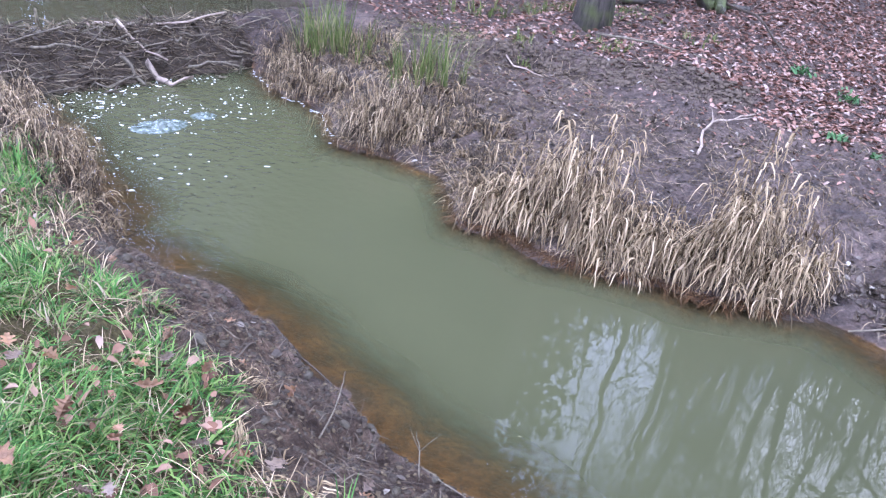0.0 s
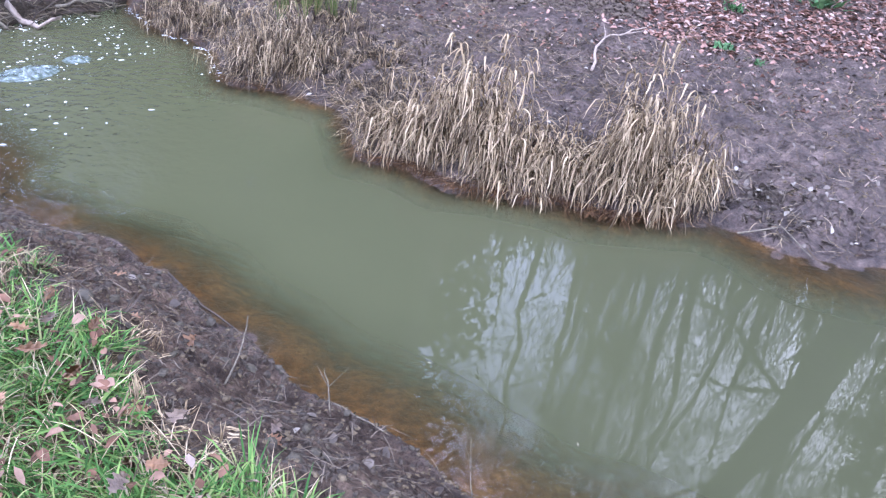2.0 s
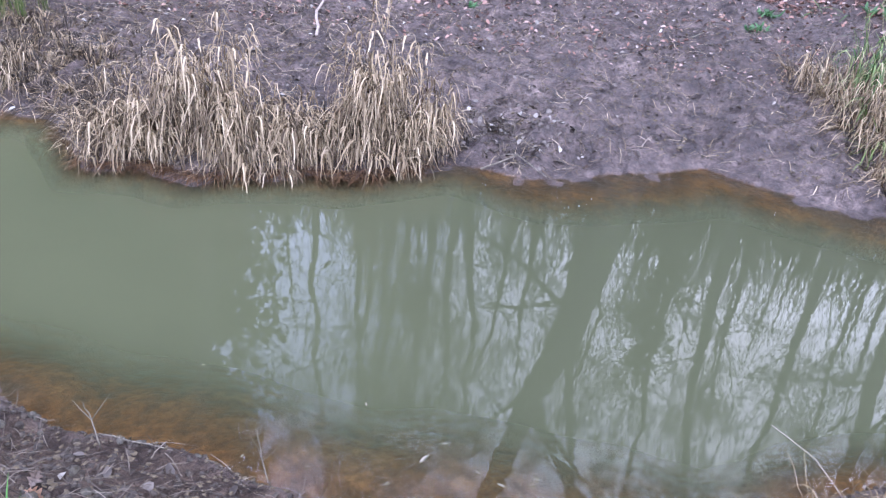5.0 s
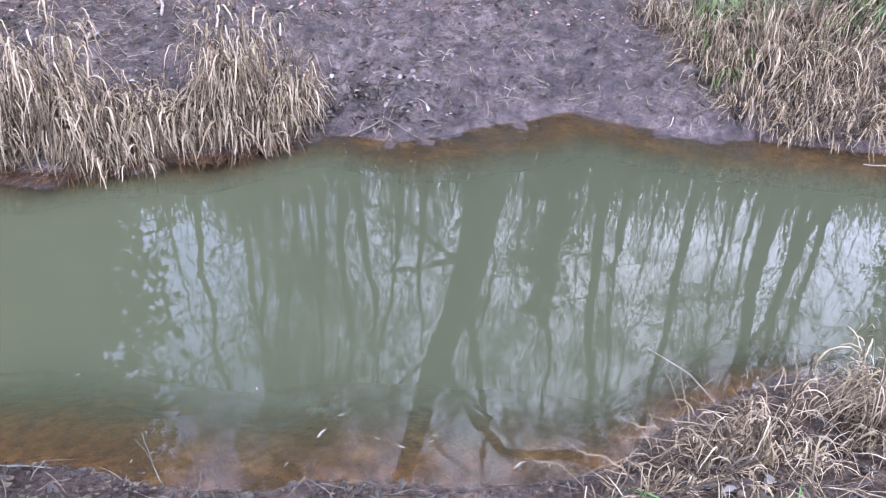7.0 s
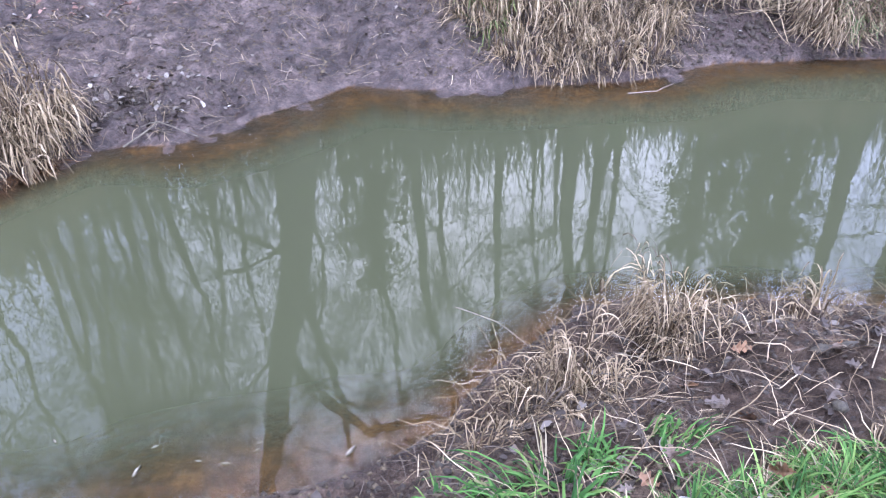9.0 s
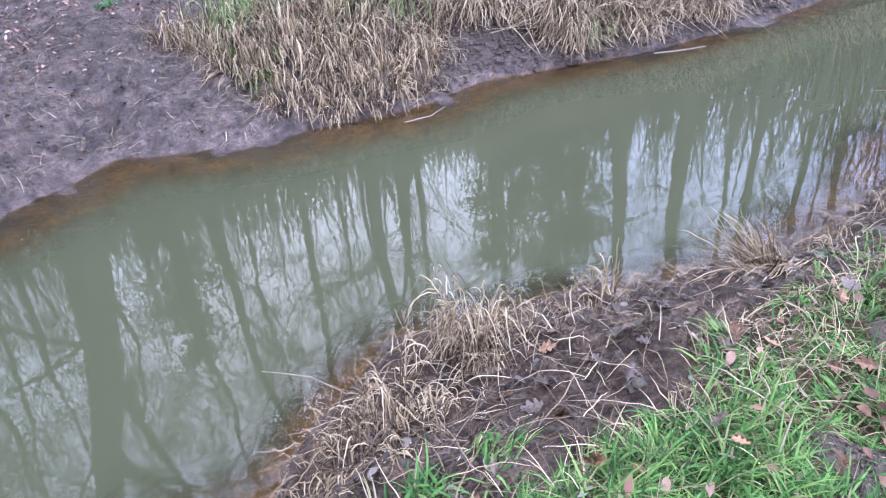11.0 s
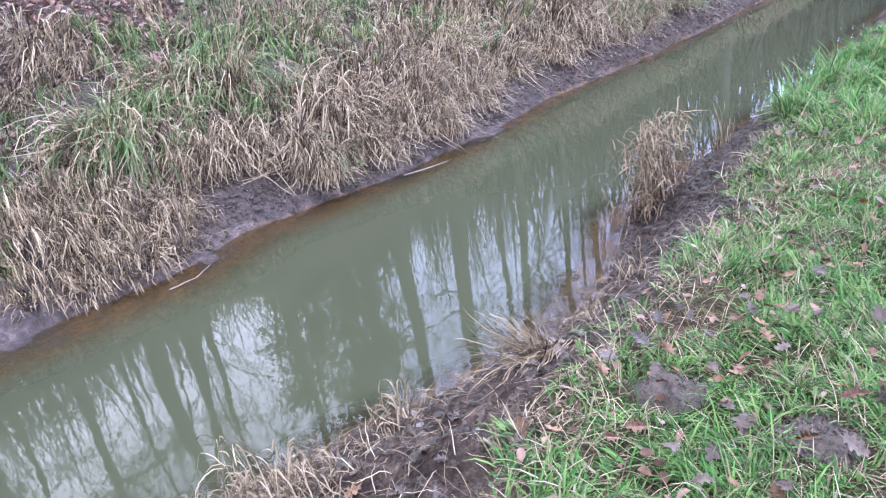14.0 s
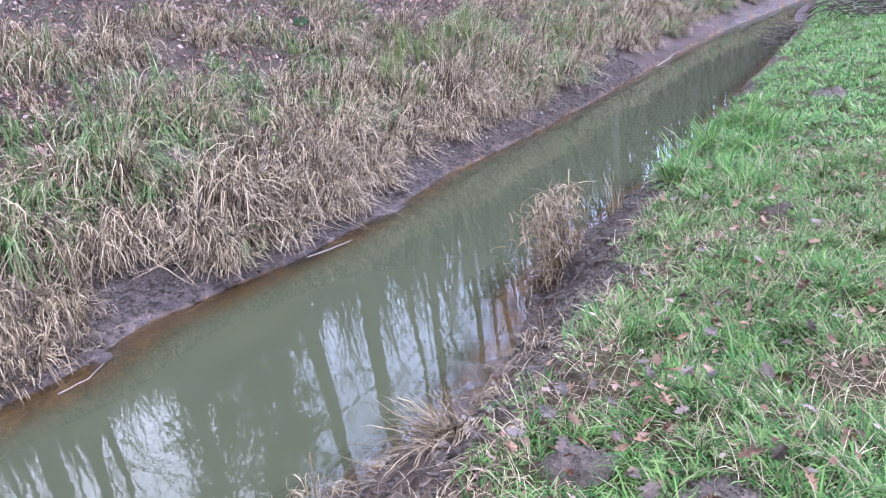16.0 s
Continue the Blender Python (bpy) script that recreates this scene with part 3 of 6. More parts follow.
def tussock(name, x, y, rx, ry, height, count, face, pull, material, label, category="grass tussock", group="dry grass tussocks", old=0.5, width=0.011, tight=1.0, segs=6, wet_tips=0, mix=(0.3, 0.4, 0.3), per=11):
    """A grass tussock. face: the way most of it falls, radians; pull: how strongly; mix: shares of nodding, hanging and wild blades (or stiff alone)."""
    r = np.random.default_rng(int(abs(x * 917 + y * 331)) + count)
    z0 = float(ground_z(x, y))
    ob = empty(name, x, y, z0, label, category, group)
    low = lambda a, b: np.maximum(ground_z(a, b), -0.012)
    fresh = int(count * (1 - old))
    if mix == "stiff":
        v, t = locks(r, fresh, "stiff", x, y, rx, ry, height, face, pull, width, segs, low, per, tight)
        tagged(mesh_part("blade_tuft", *shift((v, t), x, y, z0), material, ob), kind="stuff")
    else:
        for nm, style, share, lab in (("nodding_tuft", "nod", mix[0], ""), ("hanging_fringe", "hang", mix[1], "limp blades hanging down"), ("tangled_tuft", "wild", mix[2], "blades tangled crosswise")):
            if int(fresh * share) > 8:
                v, t = locks(r, int(fresh * share), style, x, y, rx, ry, height * (1.0 if style != "wild" else 0.85), face, pull if style != "wild" else pull * 0.5, width, segs, low, per, tight)
                tagged(mesh_part(nm, *shift((v, t), x, y, z0), material, ob, lab), kind="stuff")
    # older thatch, its dark colour standing in for shade inside the tussock
    if old > 0 and count - fresh > 8:
        v, t = locks(r, count - fresh, "wild", x, y, rx * 1.05, ry * 1.05, height * 0.72, face, pull * 0.7, width * 0.8, segs, low, per)
        tagged(mesh_part("old_thatch", *shift((v, t), x, y, z0), M_STRAW_OLD, ob, "grey weathered thatch of older blades"), kind="stuff")
    # rusty soaked blades, thickened to paint the dark shade at the tussock's foot
    if wet_tips:
        n = wet_tips
        bx = x + rx * 1.3 * r.uniform(-1, 1, n)
        base = np.stack([bx, far_edge(bx) + r.uniform(-0.02, 0.08, n), np.full(n, 0.03)], 1)
        v, t = blades(base, r.uniform(-2.6, -0.5, n), r.uniform(0.08, 0.24, n), width * 0.6, r.uniform(0.9, 1.6, n), r.uniform(0.1, 0.9, n), 3, lambda a, b: np.full_like(a, -0.004), 0.2, r)
        tagged(mesh_part("soaked_fringe", *shift((v, t), x, y, z0), M_STRAW_RUST, ob, "rust-stained blades lying in the water"), kind="stuff")
    return ob


def leafy_tussock(x, y, rx, ry, height, stems, face, pull, label, spread=0.8, leaf=(0.14, 0.36), per=9, wet_tips=0, thatch=60, wide=0.0095, leaves=None):
    """A tussock of leaning stems whose dry leaves arch out along them and hang limp."""
    r = np.random.default_rng(int(abs(x * 811 + y * 377)) + stems)
    z0 = float(ground_z(x, y))
    ob = empty("dry_grass_tussock", x, y, z0, label, "grass tussock", "dry grass tussocks")
    low = lambda a, b: np.maximum(ground_z(a, b), -0.008)
    a, q = r.uniform(0, 2 * np.pi, stems), np.sqrt(r.uniform(0, 1, stems))
    turn = np.arctan2(np.sin(a) * (1 - pull) + np.sin(face) * pull + r.normal(0, 0.3, stems), np.cos(a) * (1 - pull) + np.cos(face) * pull + r.normal(0, 0.3, stems))
    lean, curl = spread * (0.08 + q) * r.uniform(0.4, 1.1, stems), r.uniform(0.1, 0.9, stems)
    ln = height * r.uniform(0.4, 0.92, stems) * (1.1 - 0.4 * q)
    bx, by = x + rx * q * np.cos(a), y + ry * q * np.sin(a)
    base = np.stack([bx, by, ground_z(bx, by) - 0.01], 1)
    tagged(mesh_part("stem_tuft", *shift(blades(base, turn, ln, 0.0055, lean, curl, 6, low, 0.05, r), x, y, z0), M_STRAW_MID, ob), kind="stuff")
    path, here = [base], base
    for k in range(6):
        th = lean + curl * ((k + 0.5) / 6) ** 1.3
        here = here + np.stack([np.cos(turn) * np.sin(th), np.sin(turn) * np.sin(th), np.cos(th)], 1) * (ln / 6)[:, None]
        path.append(here)
    path = np.array(path)
    n = stems * per
    k, u = r.integers(0, stems, n), 6 * (0.12 + 0.87 * r.uniform(0, 1, n) ** 0.7)
    i = np.minimum(u.astype(int), 5)
    at = path[i, k] + (path[i + 1, k] - path[i, k]) * (u - i)[:, None]
    size = r.uniform(*leaf, n) * (0.75 + 0.5 * r.uniform(0, 1, stems)[k])
    v, t = blades(at, turn[k] + r.normal(0, 0.8, n), size, wide * r.uniform(0.5, 1.25, n), 0.3 * lean[k] + r.uniform(0.15, 0.7, n), r.uniform(1.9, 2.7, n), 9, low, 0.12, r, r.uniform(0.08, 0.42, n))
    tagged(mesh_part("drooping_leaves", *shift((v, t), x, y, z0), leaves or M_STRAW, ob, "limp curled dry leaves"), kind="stuff")
    # short old thatch, coloured dark to deepen the shade among the stems
    if thatch:
        v, t = locks(r, thatch, "wild", x, y, rx, ry, height * 0.6, face, pull * 0.7, 0.008, 6, low, 8)
        tagged(mesh_part("old_thatch", *shift((v, t), x, y, z0), M_STRAW_OLD, ob, "grey weathered thatch of older blades"), kind="stuff")
    # rusty blades at the waterline, their dark colour doubling as shade under the tussock
    if wet_tips:
        n = wet_tips
        bx = x + rx * 1.3 * r.uniform(-1, 1, n)
        base = np.stack([bx, far_edge(bx) + r.uniform(-0.02, 0.08, n), np.full(n, 0.03)], 1)
        v, t = blades(base, r.uniform(-2.6, -0.5, n), r.uniform(0.08, 0.24, n), 0.006, r.uniform(0.9, 1.6, n), r.uniform(0.1, 0.9, n), 3, lambda a, b: np.full_like(a, -0.004), 0.2, r)
        tagged(mesh_part("soaked_fringe", *shift((v, t), x, y, z0), M_STRAW_RUST, ob, "rust-stained blades lying in the water"), kind="stuff")
    return ob


DOWN = -np.pi / 2
L_BIG = "tall dry straw-coloured grass tussock arching over the water's edge"
# the two large clumps overhanging the water
for x, y, rx, h, n, side, spread in ((-2.52, 4.16, 0.16, 0.24, 26, -0.6, 1.2), (-2.34, 4.22, 0.16, 0.38, 34, -0.5, 1.05), (-2.18, 4.30, 0.13, 0.54, 44, -0.3, 0.75), (-2.01, 4.34, 0.11, 0.86, 50, 0.0, 0.42), (-1.82, 4.34, 0.13, 0.62, 42, 0.1, 0.65), (-1.62, 4.35, 0.14, 0.40, 36, 0.1, 0.8), (-1.42, 4.42, 0.13, 0.36, 28, 0.0, 0.75), (-1.95, 4.18, 0.22, 0.28, 30, 0.0, 1.2), (-1.60, 4.22, 0.2, 0.26, 24, 0.1, 1.2),
                                     (-1.20, 4.46, 0.15, 0.34, 32, -0.9, 1.2), (-1.06, 4.55, 0.12, 0.46, 34, -0.5, 0.75), (-0.96, 4.62, 0.09, 0.90, 44, -0.1, 0.35), (-0.80, 4.68, 0.11, 0.42, 32, 0.2, 0.65), (-0.65, 4.74, 0.10, 0.54, 32, 0.2, 0.55), (-0.88, 4.50, 0.18, 0.28, 28, 0.0, 1.15)):
    leafy_tussock(x, y, rx, 0.12, h, n, DOWN + side, 0.5, L_BIG, spread, wet_tips=60)
for x, y, h, n in ((-2.10, 4.40, 0.76, 8), (-2.02, 4.42, 1.02, 12), (-1.90, 4.40, 0.86, 8), (-1.03, 4.64, 1.12, 14), (-0.97, 4.64, 1.0, 10), (-0.60, 4.78, 0.62, 6), (-1.46, 4.46, 0.56, 6)):
    leafy_tussock(x, y, 0.05, 0.04, h, n, DOWN + 0.4, 0.4, "upright plume of dry straw-coloured grass with nodding tips", 0.3, (0.10, 0.22), 12, thatch=0, wide=0.013)
for x, y, rx, h, n in ((-0.36, 4.92, 0.24, 0.24, 130), (-0.1, 4.80, 0.22, 0.17, 90), (-0.5, 4.66, 0.15, 0.26, 110)):
    tussock("dry_grass_tussock", x, y, rx, 0.16, h, n, DOWN + 0.7, 0.4, M_STRAW_OLD, "sparse grey dead stems sprawling over the muddy bank", old=0.4, width=0.008, mix=(0.1, 0.3, 0.6))
for x, y, rx, h, n, spread in ((-4.06, 4.66, 0.16, 0.52, 46, 0.9), (-3.88, 4.84, 0.18, 0.50, 44, 0.9), (-3.66, 4.92, 0.2, 0.40, 36, 1.0), (-3.95, 5.06, 0.2, 0.46, 34, 0.8), (-5.35, 5.2, 0.2, 0.42, 30, 1.0), (-5.05, 5.3, 0.2, 0.36, 28, 1.0), (-5.8, 5.5, 0.2, 0.36, 26, 0.9), (-6.1, 5.8, 0.22, 0.36, 24, 0.9), (-2.74, 4.36, 0.14, 0.2, 14, 1.1)):
    leafy_tussock(x, y, rx, 0.16, h, n, DOWN - 0.3, 0.6, "brown dead grass tussock hanging over the bank's foot", spread, (0.10, 0.26), wet_tips=24, thatch=120, wide=0.0065, leaves=M_STRAW_MID)
for x, y, rx, h, n in ((-3.82, 1.98, 0.18, 0.26, 26), (-4.15, 2.08, 0.2, 0.32, 34), (-4.5, 2.16, 0.22, 0.36, 36), (-4.9, 2.34, 0.22, 0.34, 32), (-5.3, 2.5, 0.22, 0.32, 26), (-4.3, 1.86, 0.2, 0.28, 26), (-3.6, 1.8, 0.14, 0.18, 16), (-4.8, 2.0, 0.25, 0.3, 24)):
    leafy_tussock(x, y, rx, 0.16, h, n, 0.7, 0.45, "brown dead grass tussock slumping into the brook", 1.1, (0.08, 0.2), thatch=130, wide=0.006, leaves=M_STRAW_MID)
# dead growth farther up the far bank
DEAD_LOW = [(-4.02, 4.74, 0.20, 0.54, 560, DOWN - 0.3), (-3.82, 5.0, 0.24, 0.42, 420, DOWN - 0.2), (-3.3, 5.1, 0.34, 0.18, 260, DOWN - 0.5), (-2.9, 4.75, 0.3, 0.18, 240, DOWN - 0.4), (-4.35, 5.25, 0.28, 0.32, 340, DOWN - 0.4), (-3.7, 5.5, 0.4, 0.2, 260, DOWN), (-2.65, 4.45, 0.2, 0.22, 160, DOWN - 0.4)]
DEAD_HIGH = [(-5.35, 5.32, 0.24, 0.34, 400, DOWN - 0.2), (-5.75, 5.6, 0.25, 0.34, 300, DOWN - 0.2), (-5.0, 5.42, 0.25, 0.28, 300, DOWN - 0.3), (-6.1, 6.0, 0.3, 0.28, 240, DOWN), (-4.7, 6.1, 0.4, 0.26, 260, DOWN), (-5.3, 5.95, 0.3, 0.3, 240, DOWN), (-3.0, 5.6, 0.3, 0.16, 130, DOWN + 0.3), (-2.0, 6.2, 0.22, 0.16, 130, DOWN), (-1.35, 6.6, 0.2, 0.14, 80, DOWN), (-2.5, 6.4, 0.25, 0.12, 70, DOWN)]
for x, y, rx, h, n, face in DEAD_LOW + DEAD_HIGH:
    tussock("dry_grass_tussock", x, y, rx, rx * 0.8, h, n, face, 0.5, M_STRAW if h > 0.25 else M_STRAW_OLD, "matted dead grass hanging down the muddy brook bank", old=0.55, width=0.008, segs=8, mix=(0.12, 0.58, 0.3))
q9 = np.random.default_rng(44)
for k in range(44):
    x = q9.uniform(-6.2, -2.7)
    y = float(far_edge(np.array(x))) + q9.uniform(0.12, 1.5) * (1.0 if x < -3.6 else 0.55)
    rad = q9.uniform(0.14, 0.28)
    tussock("dry_grass_tussock", x, y, rad, rad * 0.8, q9.uniform(0.16, 0.30), 150, DOWN - 0.3, 0.5, M_STRAW if k % 3 else M_STRAW_MID, "low weathered mat of dead grass on the bank", old=0.3, width=0.007, mix=(0.05, 0.5, 0.45))
# green rushes on the far bank
for x, y, rx, h, n in ((-5.72, 5.9, 0.24, 0.66, 190), (-5.4, 6.0, 0.2, 0.55, 100), (-4.30, 5.62, 0.24, 0.58, 170), (-4.05, 5.75, 0.2, 0.5, 100), (-3.93, 6.98, 0.12, 0.14, 120), (-3.3, 7.6, 0.24, 0.12, 90), (-5.6, 8.6, 0.5, 0.22, 160), (-4.6, 9.0, 0.4, 0.2, 130), (-2.6, 8.4, 0.25, 0.13, 80)):
    tussock("green_rush_clump", x, y, rx, rx, h, n, DOWN, 0.2, M_RUSH, "upright green rush clump with yellowed tips", "rush clump", "green rushes", old=0.2, width=0.011, tight=0.8, segs=5, mix="stiff", per=6)
# tussocks where the far bank steepens
for x, y, rx, h, n in ((2.50, 5.45, 0.22, 0.36, 360), (2.75, 5.25, 0.3, 0.46, 560), (3.1, 5.05, 0.28, 0.40, 520), (3.42, 4.90, 0.22, 0.34, 400), (2.62, 4.9, 0.24, 0.30, 380), (2.98, 4.74, 0.24, 0.26, 380), (2.6, 5.85, 0.3, 0.46, 400), (3.1, 5.6, 0.32, 0.46, 440), (3.35, 5.25, 0.3, 0.42, 420), (2.85, 4.62, 0.2, 0.26, 240), (3.2, 4.58, 0.2, 0.28, 260), (3.5, 4.62, 0.2, 0.30, 260), (3.72, 4.85, 0.22, 0.34, 260), (2.42, 5.95, 0.2, 0.4, 260), (2.3, 6.25, 0.2, 0.34, 200)):
    tussock("dry_grass_tussock", x, y, rx, rx * 0.8, h * 1.1, int(n * 1.25), DOWN + 0.15, 0.22, M_STRAW, "big sprawling tussock of dry bleached grass on the bank", old=0.25, width=0.0085, segs=10, mix=(0.25, 0.33, 0.42), per=5)
for x, y, rx, h, n in ((2.85, 5.75, 0.3, 0.40, 170), (3.5, 5.5, 0.3, 0.36, 130), (2.55, 5.4, 0.25, 0.4, 70), (3.15, 5.25, 0.25, 0.36, 60)):
    tussock("green_grass_clump", x, y, rx, rx, h, n, DOWN, 0.3, M_RUSH, "fresh green grass growing through dead tussocks", "grass clump", "green grass clumps", old=0.1, width=0.010, mix=(0.3, 0.3, 0.4))

q9 = np.random.default_rng(45)
for k in range(26):
    x, y = q9.uniform(-6.0, -3.0), q9.uniform(7.3, 10.0)
    tussock("green_grass_clump", x, y, q9.uniform(0.12, 0.3), 0.15, q9.uniform(0.08, 0.16), 90, DOWN, 0.2, M_RUSH, "thin green grass among the fallen leaves", "grass clump", "green grass clumps", old=0.25, width=0.009, segs=4, mix=(0.2, 0.3, 0.5))
# the overgrown slope downstream: a few patterns, set out along the bank
patterns = []
L_SLOPE = "dry bleached grass tussock drooping down the brook slope"
for k, (mat, mat2, lab) in enumerate(((M_STRAW, M_STRAW, L_SLOPE), (M_STRAW, M_STRAW_MID, L_SLOPE), (M_STRAW, M_SEDGE, "straw tussock shot through with green blades on the slope"), (M_STRAW_MID, M_STRAW, "grey dead grass tussock on the overgrown slope"), (M_STRAW_MID, M_STRAW_MID, "grey dead grass tussock on the overgrown slope"), (M_SEDGE, M_STRAW, "half-green arching grass tussock on the overgrown slope"))):
    r = np.random.default_rng(90 + k)
    ob = empty("slope_tussock", 0, 0, 0, lab, "grass tussock", "tussocks on the slope")
    lay, skin = lambda a, b: 0 * a, lambda a, b: 0.012 + 0.09 * np.exp(-(a * a + b * b) / 0.05)
    # the dark old_thatch paints shade into the gaps between paler blades
    for nm, style, m2, n, hgt in (("nodding_tuft", "nod", mat, 150, 0.60), ("hanging_fringe", "hang", mat, 170, 0.66), ("arching_tuft", "hang", mat2, 110, 0.72), ("tangled_tuft", "wild", mat2, 120, 0.52), ("old_thatch", "wild", M_STRAW_OLD, 90, 0.44)):
        v, t = locks(r, n, style, 0, 0, 0.30, 0.26, hgt, DOWN, 0.42 if style != "wild" else 0.2, 0.0102, 8, skin, 5, 1.1, lay)
        tagged(mesh_part(nm, v, t, m2, ob), kind="stuff")
    patterns.append(ob)
r = np.random.default_rng(5)
spots = [(x + r.uniform(-0.1, 0.1), r.uniform(0.26, 0.36)) for x in np.arange(4.9, 13.0, 0.42) if r.uniform() < (0.95 if x < 7.2 else 0.45)]
for x in np.arange(3.75, 13.5, 0.37):
    for d in (0.48, 0.78, 1.2, 1.8, 2.5, 3.3, 4.2, 5.2):
        if r.uniform() < (0.95 if d < 1.5 else 0.7 if d < 3 else 0.45):
            spots.append((x + r.uniform(-0.16, 0.16), d + r.uniform(-0.12, 0.16)))
for x in np.arange(13.5, 37, 0.6):
    for d in (0.3, 0.75, 1.3, 2.0, 2.9):
        if r.uniform() < 0.9:
            spots.append((x + r.uniform(-0.3, 0.3), d + r.uniform(-0.2, 0.3)))
spots = [(x, d) for x, d in spots if not (3.65 < x < 4.9 and d < 0.66) and not (x > 8.0 and d < 0.5) and fbm(np.array(x), np.array(d), 1.1, 83, 2) > 0.30]
SEDGE = [(2.75, 6.15, 0.24, 0.4, 110), (2.55, 5.95, 0.2, 0.36, 80), (3.2, 6.2, 0.25, 0.42, 100), (3.0, 6.6, 0.25, 0.4, 80), (3.6, 5.9, 0.22, 0.4, 70), (4.69, 5.6, 0.2, 0.42, 80), (5.45, 6.9, 0.3, 0.45, 120), (6.42, 5.6, 0.28, 0.46, 130), (6.3, 6.05, 0.28, 0.44, 110), (6.92, 5.1, 0.2, 0.4, 60), (5.05, 7.2, 0.3, 0.42, 110), (5.65, 6.3, 0.25, 0.42, 90), (4.85, 6.55, 0.25, 0.4, 80), (7.3, 5.7, 0.3, 0.42, 90), (8.2, 5.4, 0.3, 0.42, 80), (10.0, 5.0, 0.3, 0.42, 70), (7.9, 6.6, 0.35, 0.42, 90), (4.3, 5.9, 0.2, 0.38, 50), (3.9, 6.6, 0.25, 0.4, 60), (9.0, 6.2, 0.35, 0.42, 80), (6.6, 7.2, 0.35, 0.44, 90)]
q9 = np.random.default_rng(47)
for k in range(20):
    x = q9.uniform(4.2, 12.0)
    SEDGE.append((x, float(far_edge(np.array(x))) + q9.uniform(1.2, 3.6), q9.uniform(0.15, 0.3), q9.uniform(0.36, 0.46), 70))
# broad green sedge and big nodding straw tufts between the tussocks
for x, y, rx, h, n in SEDGE:
    tussock("green_sedge_clump", x, y, rx, rx, h * 1.3, int(n * 1.05), DOWN, 0.25, M_SEDGE, "arching broad-bladed green sedge clump among dead straw", "sedge clump", "green sedge clumps", old=0.05, width=0.015, segs=8, mix=(0.4, 0.45, 0.15), per=6)
for x, y, h, n in ((5.25, 5.62, 0.66, 120), (5.1, 5.45, 0.5, 70), (7.25, 5.15, 0.58, 100), (7.75, 5.3, 0.62, 100), (6.75, 6.3, 0.55, 80), (8.3, 4.95, 0.5, 80), (4.6, 6.3, 0.5, 60), (3.75, 5.6, 0.5, 70), (6.0, 5.2, 0.5, 70), (8.9, 5.1, 0.5, 60), (5.9, 7.3, 0.5, 60)):
    tussock("dry_grass_tussock", x, y, 0.16, 0.14, h, n, DOWN, 0.35, M_STRAW, "pale nodding straw tuft standing above the slope", old=0.0, width=0.0135, segs=10, mix=(0.6, 0.4, 0.0), per=5)
spots = [(x, d) for x, d in spots if min(math.hypot(x - c[0], far_edge(np.array(x)) + d - c[1]) for c in SEDGE) > 0.3]
first = [True] * len(patterns)
for x, d in spots:
    k = int(r.choice(6, p=[0.36, 0.30, 0.08, 0.16, 0.08, 0.02] if d < 1.1 and x < 11 else [0.16, 0.16, 0.22, 0.16, 0.12, 0.18] if x < 11 else [0.06, 0.10, 0.26, 0.14, 0.14, 0.30]))
    y = float(far_edge(np.array(x))) + d
    m = pose(x, y, float(ground_z(x, y)) - 0.02, 19, 0, 0) @ pose(0, 0, 0, 0, 0, r.uniform(-75, 75)) @ Matrix.Diagonal((*([r.uniform(0.7, 1.35) * (0.66 if d < 0.65 else 1.0)] * 3), 1))
    if first[k]:
        patterns[k].matrix_basis, first[k] = m, False
        patterns[k].scale = m.to_scale()
    else:
        c = copy_thing(patterns[k], Matrix.Identity(4))
        c.matrix_basis = m

# dead stalks and brush above the slope
r = np.random.default_rng(12)
n = 7000
bx = r.uniform(3.2, 20, n)
by = far_edge(bx) + 1.9 + 6.0 * r.uniform(0, 1, n) ** 1.3
v, t = blades(np.stack([bx, by, ground_z(bx, by) - 0.02], 1), r.uniform(0, 6.28, n), r.uniform(0.2, 0.6, n), 0.009, r.uniform(0, 1.3, n), r.uniform(-0.3, 1.3, n), 4, None, 0.4, r)
tagged(mesh_part("dead_weed_stalks", v, t, M_STRAW_OLD), "tangle of brown dead weed stalks over the slope", "dead weeds", kind="stuff")
n = 2600
bx = r.uniform(2.6, 22, n)
by = far_edge(bx) + 0.9 + 6.0 * r.uniform(0, 1, n) ** 1.1
keep = fbm(bx, by, 1.3, 77, 2) > 0.55
bx, by = bx[keep], by[keep]
v, t = blades(np.stack([bx, by, ground_z(bx, by) - 0.02], 1), r.uniform(0, 6.28, len(bx)), r.uniform(0.25, 0.55, len(bx)), 0.014, r.uniform(0.2, 1.1, len(bx)), r.uniform(1.2, 2.6, len(bx)), 6, None, 0.2, r)
tagged(mesh_part("slope_grass", v, t, M_SEDGE), "patches of green grass among dead growth on the slope", "grass", kind="stuff")
for x, y, rx, h in ((9.74, 5.0, 0.35, 0.55), (12.7, 5.2, 0.4, 0.7), (12.7, 4.95, 0.35, 0.6), (15.4, 4.0, 0.4, 0.65), (11.3, 5.5, 0.4, 0.6)):
    tussock("green_rush_clump", x, y, rx, rx, h, 260, DOWN, 0.2, M_RUSH, "upright green rush clump with yellowed tips", "rush clump", "green rushes", old=0.2, width=0.016, tight=0.9, segs=5, mix="stiff")

# ---- the near bank ----
r = np.random.default_rng(3)


HEAPS = [(2.47, 0.57, 0.16, 0.05), (2.32, 0.10, 0.13, 0.035), (1.81, 0.45, 0.12, 0.04), (5.2, 0.05, 0.10, 0.035), (9.3, -0.3, 0.2, 0.06)]


def bare_heap(x, y):
    return np.min([np.hypot(x - a, y - b) / c for a, b, c, _ in HEAPS], axis=0) < 0.95


